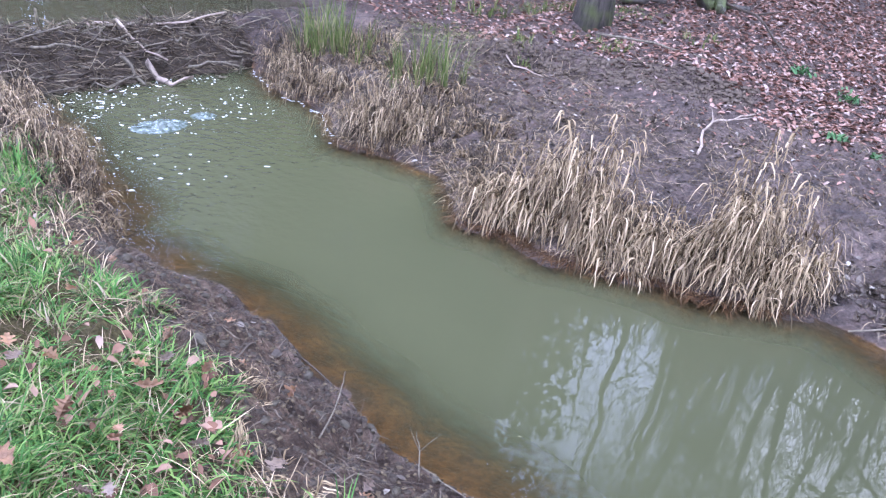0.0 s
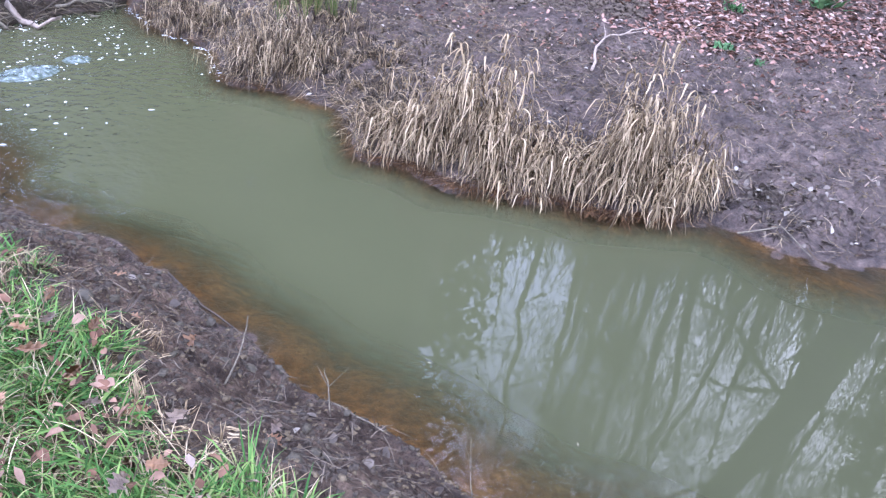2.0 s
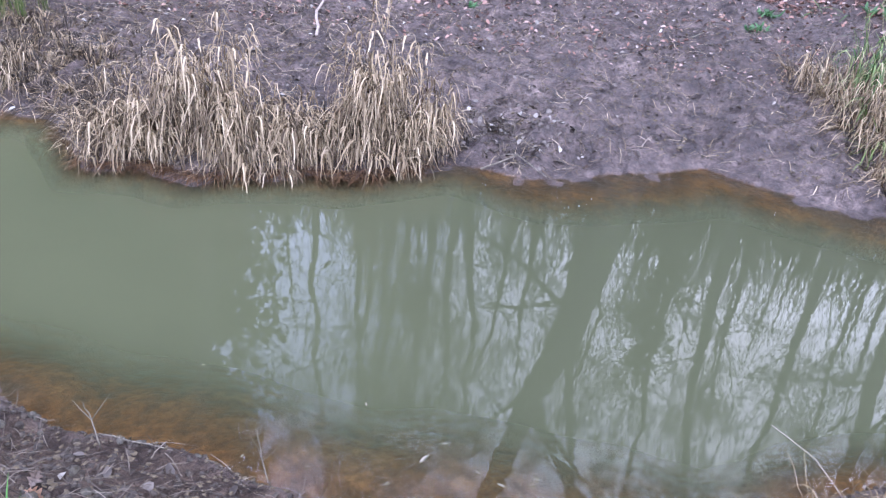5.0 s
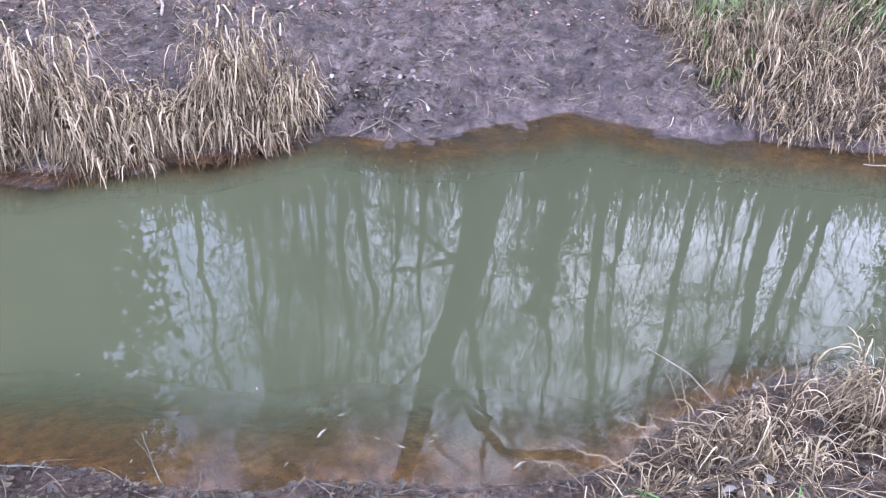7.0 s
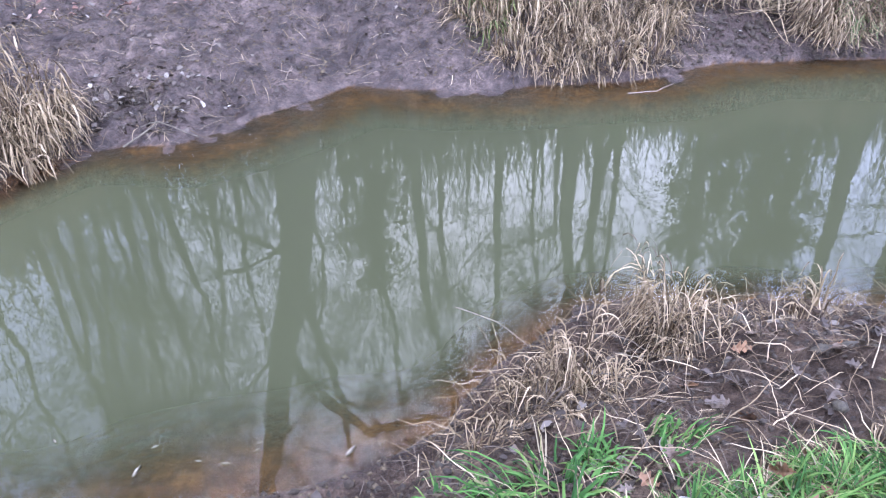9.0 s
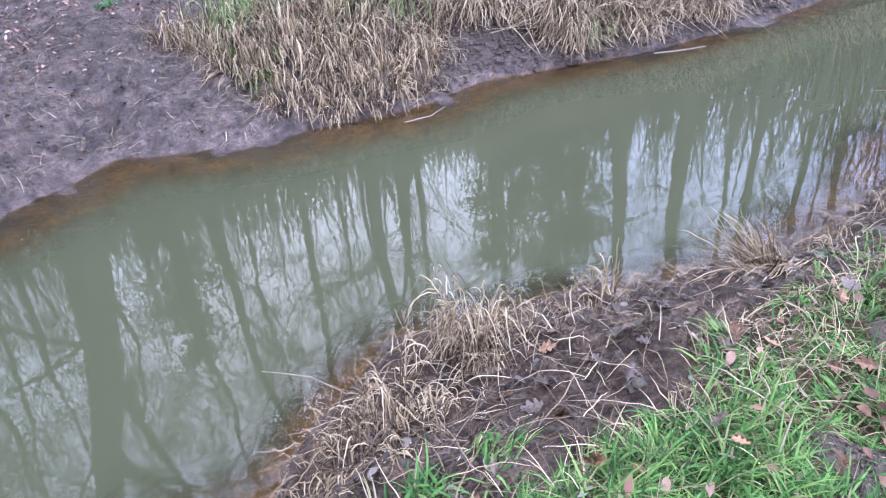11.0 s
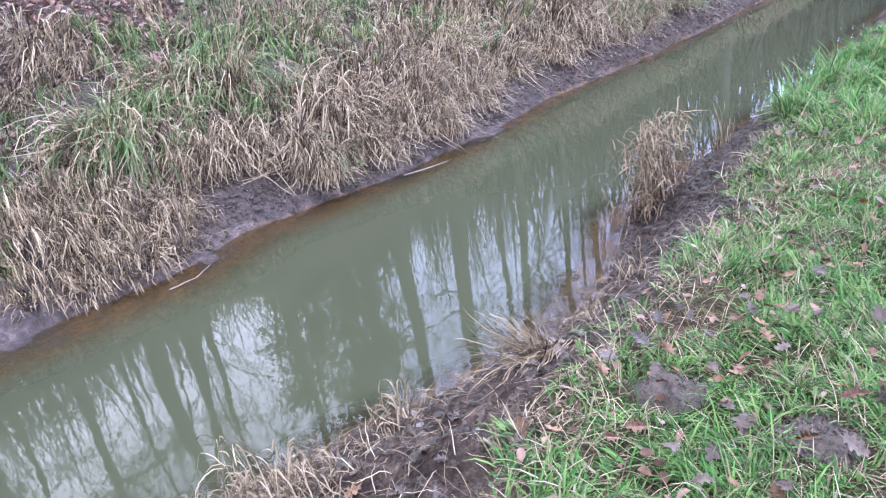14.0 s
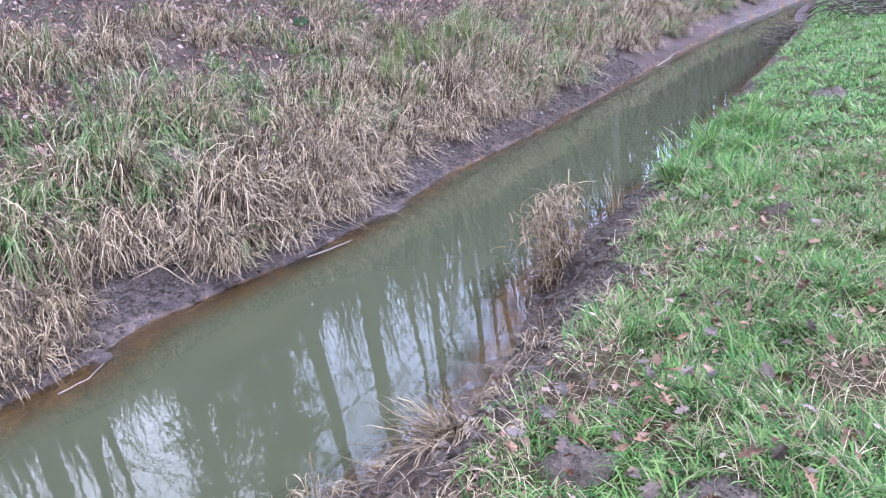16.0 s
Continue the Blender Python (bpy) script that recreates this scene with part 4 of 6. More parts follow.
def turf_blades(name, n, xlo, xhi, ylo, yhi, lo, hi, wd, label, gather=0.03, per=12, bare=0.39):
    """Short grass in small spreading tufts."""
    m = n // per
    tx, ty = r.uniform(xlo, xhi, m), r.uniform(ylo, yhi, m)
    lush = fbm(tx, ty, 3.4, 55, 3)
    ok = (turf_amount(tx, ty) > 0.4 + 0.5 * (r.uniform(0, 1, m) - 0.5)) & (lush > bare + 0.16 * r.uniform(-1, 1, m))
    ok &= ~bare_heap(tx, ty)
    ok &= np.minimum(np.minimum(tx - xlo, xhi - tx), ty - ylo) > 0.55 * r.uniform(0, 1, m) ** 2
    tx, ty, lush = tx[ok], ty[ok], lush[ok]
    m = len(tx)
    comb = 2 * np.pi * fbm(tx, ty, 1.3, 66, 2) * 2.2 + r.normal(0, 1.1, m)
    size = r.uniform(lo, hi, m) * (0.45 + 0.9 * lush)
    k = r.integers(0, m, m * per)
    a, q = r.uniform(0, 6.28, m * per), np.sqrt(r.uniform(0, 1, m * per))
    bx, by = tx[k] + gather * q * np.cos(a), ty[k] + gather * q * np.sin(a)
    turn = np.arctan2(np.sin(a) * 0.9 * q + np.sin(comb[k]) * 0.7, np.cos(a) * 0.9 * q + np.cos(comb[k]) * 0.7) + r.normal(0, 0.4, m * per)
    v, t = blades(np.stack([bx, by, ground_z(bx, by) - 0.008], 1), turn, size[k] * r.uniform(0.5, 1.25, m * per), wd * r.uniform(0.6, 1.3, m * per), r.uniform(0.15, 1.0, m * per) * (0.5 + 0.8 * q), r.uniform(0.4, 1.9, m * per), 3, ground_z, 0.12, r)
    tagged(mesh_part(name, v, t, M_GRASS), label, "grass", kind="stuff")


turf_blades("bank_grass", 100000, -4.4, 0.9, -0.2, 2.0, 0.05, 0.15, 0.0066, "lush bright green grass on the near bank", 0.03, 12, 0.33)
turf_blades("bank_grass", 130000, 0.2, 6.8, -1.5, 1.3, 0.05, 0.15, 0.0068, "lush bright green grass strewn with fallen leaves")
turf_blades("bank_grass", 170000, 6.2, 27.0, -4.5, 1.2, 0.06, 0.15, 0.014, "short green meadow grass along the brook", 0.07, 12, 0.1)
turf_blades("bank_grass", 90000, -11.0, 6.4, -5.0, 1.9, 0.05, 0.13, 0.011, "short green meadow grass behind the bank", 0.07, 12, 0.2)
turf_blades("bank_grass", 16000, 5.6, 8.2, 0.1, 1.3, 0.16, 0.40, 0.010, "thick tall green grass at the bank's brink")
for x, y, rx, h, n in ((0.88, 1.14, 0.20, 0.30, 150), (1.12, 1.12, 0.16, 0.16, 100), (0.55, 1.2, 0.12, 0.14, 50), (2.55, 0.9, 0.2, 0.15, 120), (-3.9, 1.75, 0.16, 0.2, 90), (2.95, 0.92, 0.16, 0.15, 100), (-1.65, 1.0, 0.15, 0.16, 80)):
    tussock("green_grass_clump", x, y, rx, 0.12, h, n, 1.4, 0.25, M_GRASS, "long bright green grass clump at the turf's edge", "grass clump", "green grass clumps", old=0.1, width=0.009, segs=5, mix=(0.3, 0.3, 0.4), per=8)
# dead blades woven through the turf
for xlo, xhi, ylo, yhi, n in ((-4.2, 0.2, 0.2, 2.0, 14000), (0.6, 6.8, -1.1, 1.4, 38000)):
    bx, by = r.uniform(xlo, xhi, n), r.uniform(ylo, yhi, n)
    ok = ~bare_heap(bx, by) & (turf_amount(bx, by) > 0.15) & (fbm(bx, by, 2.6, 56, 3) > 0.40 + 0.25 * r.uniform(-1, 1, n))
    bx, by = bx[ok], by[ok]
    n = len(bx)
    v, t = blades(np.stack([bx, by, ground_z(bx, by)], 1), r.uniform(0, 6.28, n), r.uniform(0.05, 0.18, n), 0.0036, r.uniform(0.3, 1.4, n), r.uniform(0.2, 1.6, n), 4, ground_z, 0.3, r)
    tagged(mesh_part("dead_grass", v, t, M_STRAW_MID), "pale dead blades woven through the turf", "dead grass", kind="stuff")

# dry growth along the near water's edge
L_TUFT = "loose tuft of curled dry straw at the water's edge"
TUFTS_A = [(1.74, 1.78, 0.11, 0.07, 0.18, 90, 1.6, (0.2, 0.4, 0.4)), (1.22, 1.62, 0.14, 0.09, 0.24, 120, 2.4, (0.3, 0.4, 0.3)), (1.02, 1.68, 0.18, 0.09, 0.20, 150, 2.6, (0.15, 0.4, 0.45)), (0.84, 1.58, 0.14, 0.08, 0.17, 80, 2.6, (0.1, 0.3, 0.6)), (1.45, 1.70, 0.2, 0.1, 0.12, 50, 2.6, (0.1, 0.3, 0.6))]
TUFTS_B = [(2.2, 1.72, 0.28, 0.1, 0.15, 140, 2.2, (0.1, 0.3, 0.6)), (1.9, 1.95, 0.12, 0.06, 0.2, 60, 2.0, (0.3, 0.4, 0.3)), (3.45, 1.22, 0.12, 0.08, 0.18, 60, 2.0, (0.2, 0.4, 0.4)), (3.9, 1.2, 0.1, 0.06, 0.3, 36, 2.0, (0.7, 0.2, 0.1)), (-1.95, 1.36, 0.16, 0.06, 0.14, 90, 0.4, (0.1, 0.3, 0.6)), (-1.55, 1.15, 0.2, 0.08, 0.13, 80, 0.6, (0.1, 0.3, 0.6))]
for x, y, rx, ry, h, n, face, mix in TUFTS_A + TUFTS_B:
    tussock("dry_straw_tuft", x, y, rx, ry, h, n, face, 0.3, M_STRAW, L_TUFT, "straw tuft", "dry straw tufts", old=0.2, width=0.006, segs=10, mix=mix, per=5)
for x, y, rx, h, n in ((-3.85, 2.02, 0.22, 0.22, 260), (-4.25, 2.12, 0.28, 0.28, 330), (-4.75, 2.35, 0.3, 0.30, 300), (-5.3, 2.5, 0.32, 0.30, 260), (-3.7, 1.75, 0.2, 0.16, 140), (-4.5, 1.9, 0.3, 0.25, 220), (-5.2, 2.1, 0.35, 0.3, 220), (-5.9, 2.6, 0.3, 0.3, 200), (-3.45, 1.75, 0.2, 0.14, 130)):
    tussock("dry_grass_tussock", x, y, rx, 0.2, h, n, 0.9, 0.4, M_STRAW, "brown dead grass tussock slumping into the brook", old=0.65, width=0.007, segs=8, mix=(0.05, 0.5, 0.45))

for x, y, h, n in ((1.16, 1.64, 0.30, 12), (2.42, 1.78, 0.34, 16), (3.62, 1.36, 0.34, 14)):
    tussock("dry_straw_tuft", x, y, 0.06, 0.05, h, n, 2.6, 0.25, M_STRAW, "upright curled straw plume at the water's edge", "straw tuft", "dry straw tufts", old=0.0, width=0.0085, tight=0.45, segs=13, mix=(0.85, 0.15, 0), per=4)
for x, y, rx, h, n, spread in ((1.69, 1.80, 0.04, 0.66, 16, 0.24), (1.66, 1.78, 0.08, 0.34, 12, 0.6), (1.74, 1.74, 0.07, 0.24, 9, 0.7), (1.24, 1.68, 0.05, 0.46, 10, 0.35), (1.18, 1.60, 0.11, 0.30, 18, 0.8), (1.02, 1.60, 0.10, 0.22, 9, 1.0)):
    leafy_tussock(x, y, rx, rx, h, n, 2.4, 0.4, "curly dry straw tuft standing at the water's edge", spread, (0.10, 0.26), 8, thatch=14, wide=0.0058)
q9 = np.random.default_rng(48)
spray = empty("dry_straw_tuft", 2.86, 1.26, float(ground_z(2.86, 1.26)), "flattened grey-tan straw tuft combed out over the mud", "straw tuft", "dry straw tufts")
v, t = locks(q9, 260, "spray", 2.86, 1.26, 0.10, 0.08, 0.40, 2.9, 0.75, 0.0075, 8, lambda a, b: ground_z(a, b) + 0.006, 6)
tagged(mesh_part("blade_tuft", *shift((v, t), *spray.location), M_STRAW, spray), kind="stuff")
# dead grass hanging over the turf's edge
q9 = np.random.default_rng(46)
for x in [*np.arange(-3.5, -1.1, 0.2), *np.arange(0.9, 6.2, 0.4)]:
    x = x + q9.uniform(-0.08, 0.08)
    y = float(near_edge(np.array(x)) - mud_width(np.array(x))) + q9.uniform(-0.08, 0.1)
    tussock("dry_straw_tuft", x, y, q9.uniform(0.08, 0.16), 0.06, q9.uniform(0.10, 0.17), 56, 1.5 + q9.normal(0, 0.5), 0.4, M_STRAW if q9.uniform() < 0.5 else M_STRAW_MID, "dead grass fringe drooping from the turf onto the mud", "straw tuft", "dry straw tufts", old=0.2, width=0.005, segs=7, mix=(0.1, 0.45, 0.45), per=6)

# the dry reed standing in the edge of the water
reed = empty("dry_reed", 5.05, 1.45, float(ground_z(5.05, 1.45)), "dry reddish-tan reed with frayed seed heads at the water's edge", "reed")
n = 90
bx, by = 5.08 + r.normal(0, 0.19, n), 1.47 + r.normal(0, 0.07, n)
v, t = blades(np.stack([bx, by, ground_z(bx, by) - 0.02], 1), r.uniform(0, 6.28, n), r.uniform(0.25, 0.74, n), 0.007, r.uniform(0, 0.35, n), r.uniform(-0.2, 0.9, n), 8, None, 0.12, r, r.uniform(0.3, 0.9, n))
tagged(mesh_part("stem_tuft", *shift((v, t), *reed.location), M_REED, reed), kind="stuff")
n = 760
k = r.integers(0, 90, n)
hh = r.uniform(0.0, 0.56, n)
v, t = blades(np.stack([bx[k] + r.normal(0, 0.03, n), by[k] + r.normal(0, 0.03, n), ground_z(bx[k], by[k]) + hh], 1), r.uniform(0, 6.28, n), r.uniform(0.08, 0.22, n), 0.009, r.uniform(0.2, 1.2, n), r.uniform(0.6, 2.2, n), 6, None, 0.2, r, r.uniform(0.1, 0.6, n))
mesh_part("dead_foliage", *shift((v, t), *reed.location), M_REED, reed, "curled papery dead reed leaves")
tussock("dry_straw_tuft", 6.5, 1.38, 0.2, 0.08, 0.3, 70, 1.5, 0.2, M_STRAW, "thin upright dry stems at the water's edge", "straw tuft", "dry straw tufts", old=0.0, width=0.008, tight=0.5, mix="stiff")

# trampled straw, scraps and crumbs of mud, past counting
n = 8500
bx = r.uniform(-4.2, 7.6, n)
by = near_edge(bx) - mud_width(bx) * r.uniform(0.02, 1.15, n)
dens = np.interp(bx, [-4.2, -2.2, -1.2, 0.3, 0.9, 2.4, 4.0, 5.0], [0.9, 0.55, 0.4, 0.4, 0.5, 0.5, 0.6, 0.9])
ok = r.uniform(0, 1, n) < dens
bx, by = bx[ok], by[ok]
m = len(bx)
v, t = blades(np.stack([bx, by, ground_z(bx, by) + 0.004], 1), r.uniform(0, 6.28, m), r.uniform(0.04, 0.19, m), 0.0032 * r.uniform(0.5, 1.4, m), r.uniform(1.1, 1.6, m), r.uniform(-0.5, 0.6, m), 5, ground_z, 0.4, r, None, 0.035)
tagged(mesh_part("trampled_straw", v, t, M_STRAW_OLD), "flattened dead stems pressed into the near mud", "straw", kind="stuff")
n = 1700
bx = r.uniform(0.6, 4.2, n)
by = near_edge(bx) - mud_width(bx) * (0.02 + 0.95 * r.uniform(0, 1, n) ** 1.5)
ok = fbm(bx, by, 3.0, 58, 2) > 0.34 + 0.2 * r.uniform(-1, 1, n) + 0.12 * step(2.6, 4.2, bx)
bx, by = bx[ok], by[ok]
m = len(bx)
v, t = blades(np.stack([bx, by, ground_z(bx, by) + 0.006], 1), r.uniform(0, 6.28, m), r.uniform(0.08, 0.34, m), 0.0036 * r.uniform(0.5, 1.4, m), r.uniform(0.7, 1.5, m), r.uniform(-0.2, 1.6, m), 8, ground_z, 0.5, r, r.uniform(0.1, 0.8, m), 0.11)
tagged(mesh_part("straw_mat", v, t, M_STRAW_MID), "mat of tangled pale straw over the near shore", "straw", kind="stuff")
n = 19000
bx = r.uniform(-6.0, 4.0, n)
by = far_edge(bx) + 0.05 + 2.6 * r.uniform(0, 1, n) ** 1.2
dens = np.interp(bx, [-6, -4, -2.6, -0.3, 0.3, 2.0, 3.0, 4.0], [1.0, 1.0, 0.7, 0.2, 0.1, 0.12, 0.4, 0.6])
ok = r.uniform(0, 1, n) < dens
bx, by = bx[ok], by[ok]
m = len(bx)
v, t = blades(np.stack([bx, by, ground_z(bx, by) + 0.004], 1), r.normal(DOWN - 0.5, 1.1, m), r.uniform(0.04, 0.26, m), 0.0045 * r.uniform(0.5, 1.4, m), r.uniform(1.0, 1.6, m), r.uniform(-0.4, 0.6, m), 5, ground_z, 0.45, r, None, 0.05)
tagged(mesh_part("bank_straw", v, t, M_STRAW_MID), "grey dead stems lying down the far mud bank", "straw", kind="stuff")


def scraps(name, bx, by, lo, hi, material, label, category, tilt=0.5, lift=0.006):
    """Small curled leaves: two triangles each side of a midrib."""
    m = len(bx)
    a, s = r.uniform(0, 6.28, m), r.uniform(lo, hi, m)
    u = np.stack([np.cos(a), np.sin(a), r.normal(0, tilt * 0.5, m)], 1)
    w = np.stack([-np.sin(a), np.cos(a), r.normal(0, tilt * 0.5, m)], 1)
    c = np.stack([bx, by, ground_z(bx, by) + lift], 1)
    curl = (r.uniform(0.1, 0.6, m) * s)[:, None] * np.array([[0, 0, 1.0]])
    s = s[:, None]
    v = np.stack([c - u * s, c - u * s * 0.2 + w * s * 0.55 + curl, c + u * s * 0.55 + w * s * 0.4 + curl * 0.8, c + u * s, c + u * s * 0.4 - w * s * 0.5 + curl * 0.9, c - u * s * 0.3 - w * s * 0.5 + curl, c], 1).reshape(-1, 3)
    t = np.array([(0, 6, 1), (1, 6, 2), (2, 6, 3), (3, 6, 4), (4, 6, 5), (5, 6, 0)])
    t = (t[None] + (np.arange(m) * 7)[:, None, None]).reshape(-1, 3)
    return tagged(mesh_part(name, v, t, material), label, category, kind="stuff")


n = 64000
bx, by = r.uniform(-7.5, 6.5, n), 6.5 + 7.5 * r.uniform(0, 1, n) ** 1.25
ok = (litter_amount(bx, by) > 0.25 + 0.6 * r.uniform(0, 1, n)) & (r.uniform(0, 1, n) < np.interp(bx, [-7.5, -3.5, -2], [0.4, 0.5, 1.0]))
scraps("leaf_litter", bx[ok], by[ok], 0.018, 0.042, M_LITTER, "reddish-brown fallen leaves covering the woodland edge", "leaf litter")
n = 2400
bx = r.uniform(-3.2, 3.2, n)
by = far_edge(bx) + 0.12 + 3.2 * r.uniform(0, 1, n)
ok = fbm(bx, by, 2.2, 61, 3) > 0.42 + 0.2 * r.uniform(-1, 1, n)
bx, by = bx[ok], by[ok]
m = len(bx)
v, t = blades(np.stack([bx, by, ground_z(bx, by) + 0.004], 1), r.uniform(0, 6.28, m), r.uniform(0.04, 0.20, m), 0.0045 * r.uniform(0.5, 1.4, m), r.uniform(1.1, 1.6, m), r.uniform(-0.5, 0.6, m), 4, ground_z, 0.5, r, None, 0.03)
tagged(mesh_part("stem_litter", v, t, M_STRAW_MID), "short pale stems strewn over the far mud", "straw", kind="stuff")
n = 260
bx, by = r.normal(-0.15, 0.34, n), r.normal(4.95, 0.2, n)
ok = by > far_edge(bx) + 0.03
scraps("grey_leaf_drift", bx[ok], by[ok], 0.012, 0.030, M_PALE, "drift of small grey leaves beside the tussock", "fallen leaves", 0.9)
n = 4000
bx = r.uniform(-6.2, 3.6, n)
by = far_edge(bx) + 0.06 + 3.4 * r.uniform(0, 1, n) ** 1.1
dens = np.interp(bx, [-6, -3.2, -2.4, -0.4, 0.6, 2.4, 3.4], [1.0, 1.0, 0.35, 0.3, 0.14, 0.14, 0.4])
ok = r.uniform(0, 1, n) < dens
scraps("bleached_leaves", bx[ok], by[ok], 0.010, 0.028, M_PALE, "small bleached leaves scattered over the far mud", "fallen leaves", 0.7)
n = 1500
bx, by = r.uniform(-4.2, 3.4, n), r.uniform(6.1, 8.2, n)
ok = litter_amount(bx, by) < 0.6
scraps("brown_leaf_scraps", bx[ok], by[ok], 0.010, 0.030, M_LITTER, "brown leaf scraps trodden into the far mud", "fallen leaves", 0.8)
n = 2600
bx = r.uniform(-6.2, 3.6, n)
by = far_edge(bx) + 0.05 + 3.6 * r.uniform(0, 1, n)
scraps("mud_leaves", bx, by, 0.005, 0.022, M_CLOD, "mud-coated leaves trodden into the far bank", "fallen leaves", 0.9)
n = 380
bx = r.uniform(-4.0, 4.4, n)
by = near_edge(bx) - mud_width(bx) * r.uniform(0.1, 1.2, n)
ok = r.uniform(0, 1, n) < np.interp(bx, [-4, 0.5, 0.9, 4.4], [0.18, 0.18, 0.9, 0.7])
bx, by = bx[ok], by[ok]
scraps("shore_leaves", bx, by, 0.010, 0.032, M_PALE, "greyish leaf scraps on the near mud", "fallen leaves", 0.7)
n = 2200
bx = r.uniform(3.2, 16, n)
by = far_edge(bx) + 0.08 + 0.7 * r.uniform(0, 1, n)
scraps("slope_leaves", bx, by, 0.012, 0.034, M_PALE, "pale leaf scraps on the bare foot of the slope", "fallen leaves", 0.7)


n = 9000
bx = r.uniform(3.0, 18, n)
by = far_edge(bx) + 0.9 + 8.0 * r.uniform(0, 1, n)
scraps("slope_leaf_litter", bx, by, 0.03, 0.06, M_LITTER, "brown fallen leaves among the dead growth on the slope", "leaf litter", 0.9, 0.02)


def pebbly(name, bx, by, lo, hi, material, label, category, rough=0.45, smooth=False):
    ico_v = np.array([(0, 0, 1), (0.89, 0, 0.45), (0.28, 0.85, 0.45), (-0.72, 0.53, 0.45), (-0.72, -0.53, 0.45), (0.28, -0.85, 0.45), (0.72, 0.53, -0.3), (-0.28, 0.85, -0.3), (-0.89, 0, -0.3), (-0.28, -0.85, -0.3), (0.72, -0.53, -0.3)])
    ico_t = np.array([(0, 1, 2), (0, 2, 3), (0, 3, 4), (0, 4, 5), (0, 5, 1), (1, 6, 2), (2, 7, 3), (3, 8, 4), (4, 9, 5), (5, 10, 1), (6, 7, 2), (7, 8, 3), (8, 9, 4), (9, 10, 5), (10, 6, 1)])
    m = len(bx)
    s = r.uniform(lo, hi, m)[:, None, None] * r.uniform(0.5, 1.5, (m, 1, 3)) * np.array([1, 1, 0.6])
    v = ico_v[None] * s * r.uniform(1 - rough * 1.2, 1 + rough * 0.8, (m, 11, 1)) + np.stack([bx, by, ground_z(bx, by)], 1)[:, None]
    t = (ico_t[None] + (np.arange(m) * 11)[:, None, None]).reshape(-1, 3)
    return tagged(mesh_part(name, v.reshape(-1, 3), t, material, smooth=smooth), label, category, kind="stuff")


n = 180
bx = r.uniform(-3.2, 4.6, n)
by = near_edge(bx) - mud_width(bx) * r.uniform(0.03, 0.85, n)
pebbly("mud_lumps", bx, by, 0.012, 0.034, M_LUMP, "rounded brown mud lumps on the near shore", "mud clods", 0.25, True)
n = 6500
bx = r.uniform(-3.6, 6.5, n)
by = near_edge(bx) - mud_width(bx) * r.uniform(0.0, 1.1, n)
pebbly("mud_clods", bx, by, 0.004, 0.017, M_CLOD, "wet brown mud clods on the near shore", "mud clods")
n = 4500
bx = r.uniform(-3.5, 3.2, n)
by = far_edge(bx) + 0.1 + 2.8 * r.uniform(0, 1, n)
pebbly("bank_clods", bx, by, 0.004, 0.013, M_CLOD, "kneaded mud crumbs over the far bank", "mud clods")

n = 7000
bx = r.uniform(3.6, 16.0, n)
by = far_edge(bx) + 0.02 + 0.7 * r.uniform(0, 1, n)
pebbly("foot_clods", bx, by, 0.006, 0.034, M_CLOD, "dark mud crumbs along the foot of the slope", "mud clods")
n = 2600
bx = r.uniform(4.0, 9.0, n)
by = near_edge(bx) - mud_width(bx) * r.uniform(0.0, 1.05, n)
pebbly("shore_clods", bx, by, 0.006, 0.028, M_CLOD, "dark trodden mud crumbs beside the reed tuft", "mud clods")

n = 1500
bx = r.uniform(-4.7, -1.7, n)
by = 6.87 + 0.24 * (bx + 4) + 0.35 * (vnoise(bx, 0 * bx, 1.4, 3) - 0.5) + r.normal(0, 0.06, n)
pebbly("scarp_clods", bx, by, 0.008, 0.04, M_SOIL, "dark broken soil along the worn bank edge", "mud clods")

n = 2600
bx = r.uniform(-3.6, 1.2, n)
by = near_edge(bx) - mud_width(bx) * r.uniform(0.02, 1.0, n)
pebbly("dry_crumbs", bx, by, 0.003, 0.012, M_CLOD_DRY, "paler dried crumbs on the near mud", "mud clods")
n = 5200
bx = r.uniform(-4.5, 3.4, n)
by = far_edge(bx) + 0.1 + 3.0 * r.uniform(0, 1, n)
ok = fbm(bx, by, 2.4, 63, 2) > 0.42
pebbly("dry_crumbs", bx[ok], by[ok], 0.004, 0.016, M_CLOD_DRY, "paler dried crumbs over the far mud", "mud clods")

# ---- oak leaves that can be told apart ----


def oak_leaf_mesh(name, seed, material):
    q = random.Random(seed)
    bm = bmesh.new()
    rows = []
    for k in range(15):
        u = k / 14
        lobe = 1.0 if k % 4 in (1, 2) else 0.52
        half = (0.035 if k < 2 else 0.40 * math.sin(math.pi * min(1, (u - 0.06) * 0.92 + 0.1)) ** 0.8 * lobe * q.uniform(0.85, 1.15))
        lift = 0.12 * math.sin(u * 3.0 + seed) + 0.012 * q.uniform(-1, 1)
        up = 0.1 + 0.05 * (seed % 6) + q.uniform(-0.04, 0.04)
        fore = 0.05 * lobe
        rows.append([bm.verts.new((u - 0.5 + fore, -half, lift + up * abs(half))), bm.verts.new((u - 0.5, 0, lift)), bm.verts.new((u - 0.5 + fore, half * q.uniform(0.85, 1.1), lift + up * abs(half) * (0.6 + 0.2 * (seed % 4))))])
    for a, b in zip(rows, rows[1:]):
        for j in (0, 1):
            bm.faces.new((a[j], a[j + 1], b[j + 1], b[j]))
    bmesh.ops.solidify(bm, geom=bm.faces[:], thickness=0.012)
    me = bpy.data.meshes.new(name)
    bm.to_mesh(me)
    bm.free()
    me.materials.append(material)
    return me


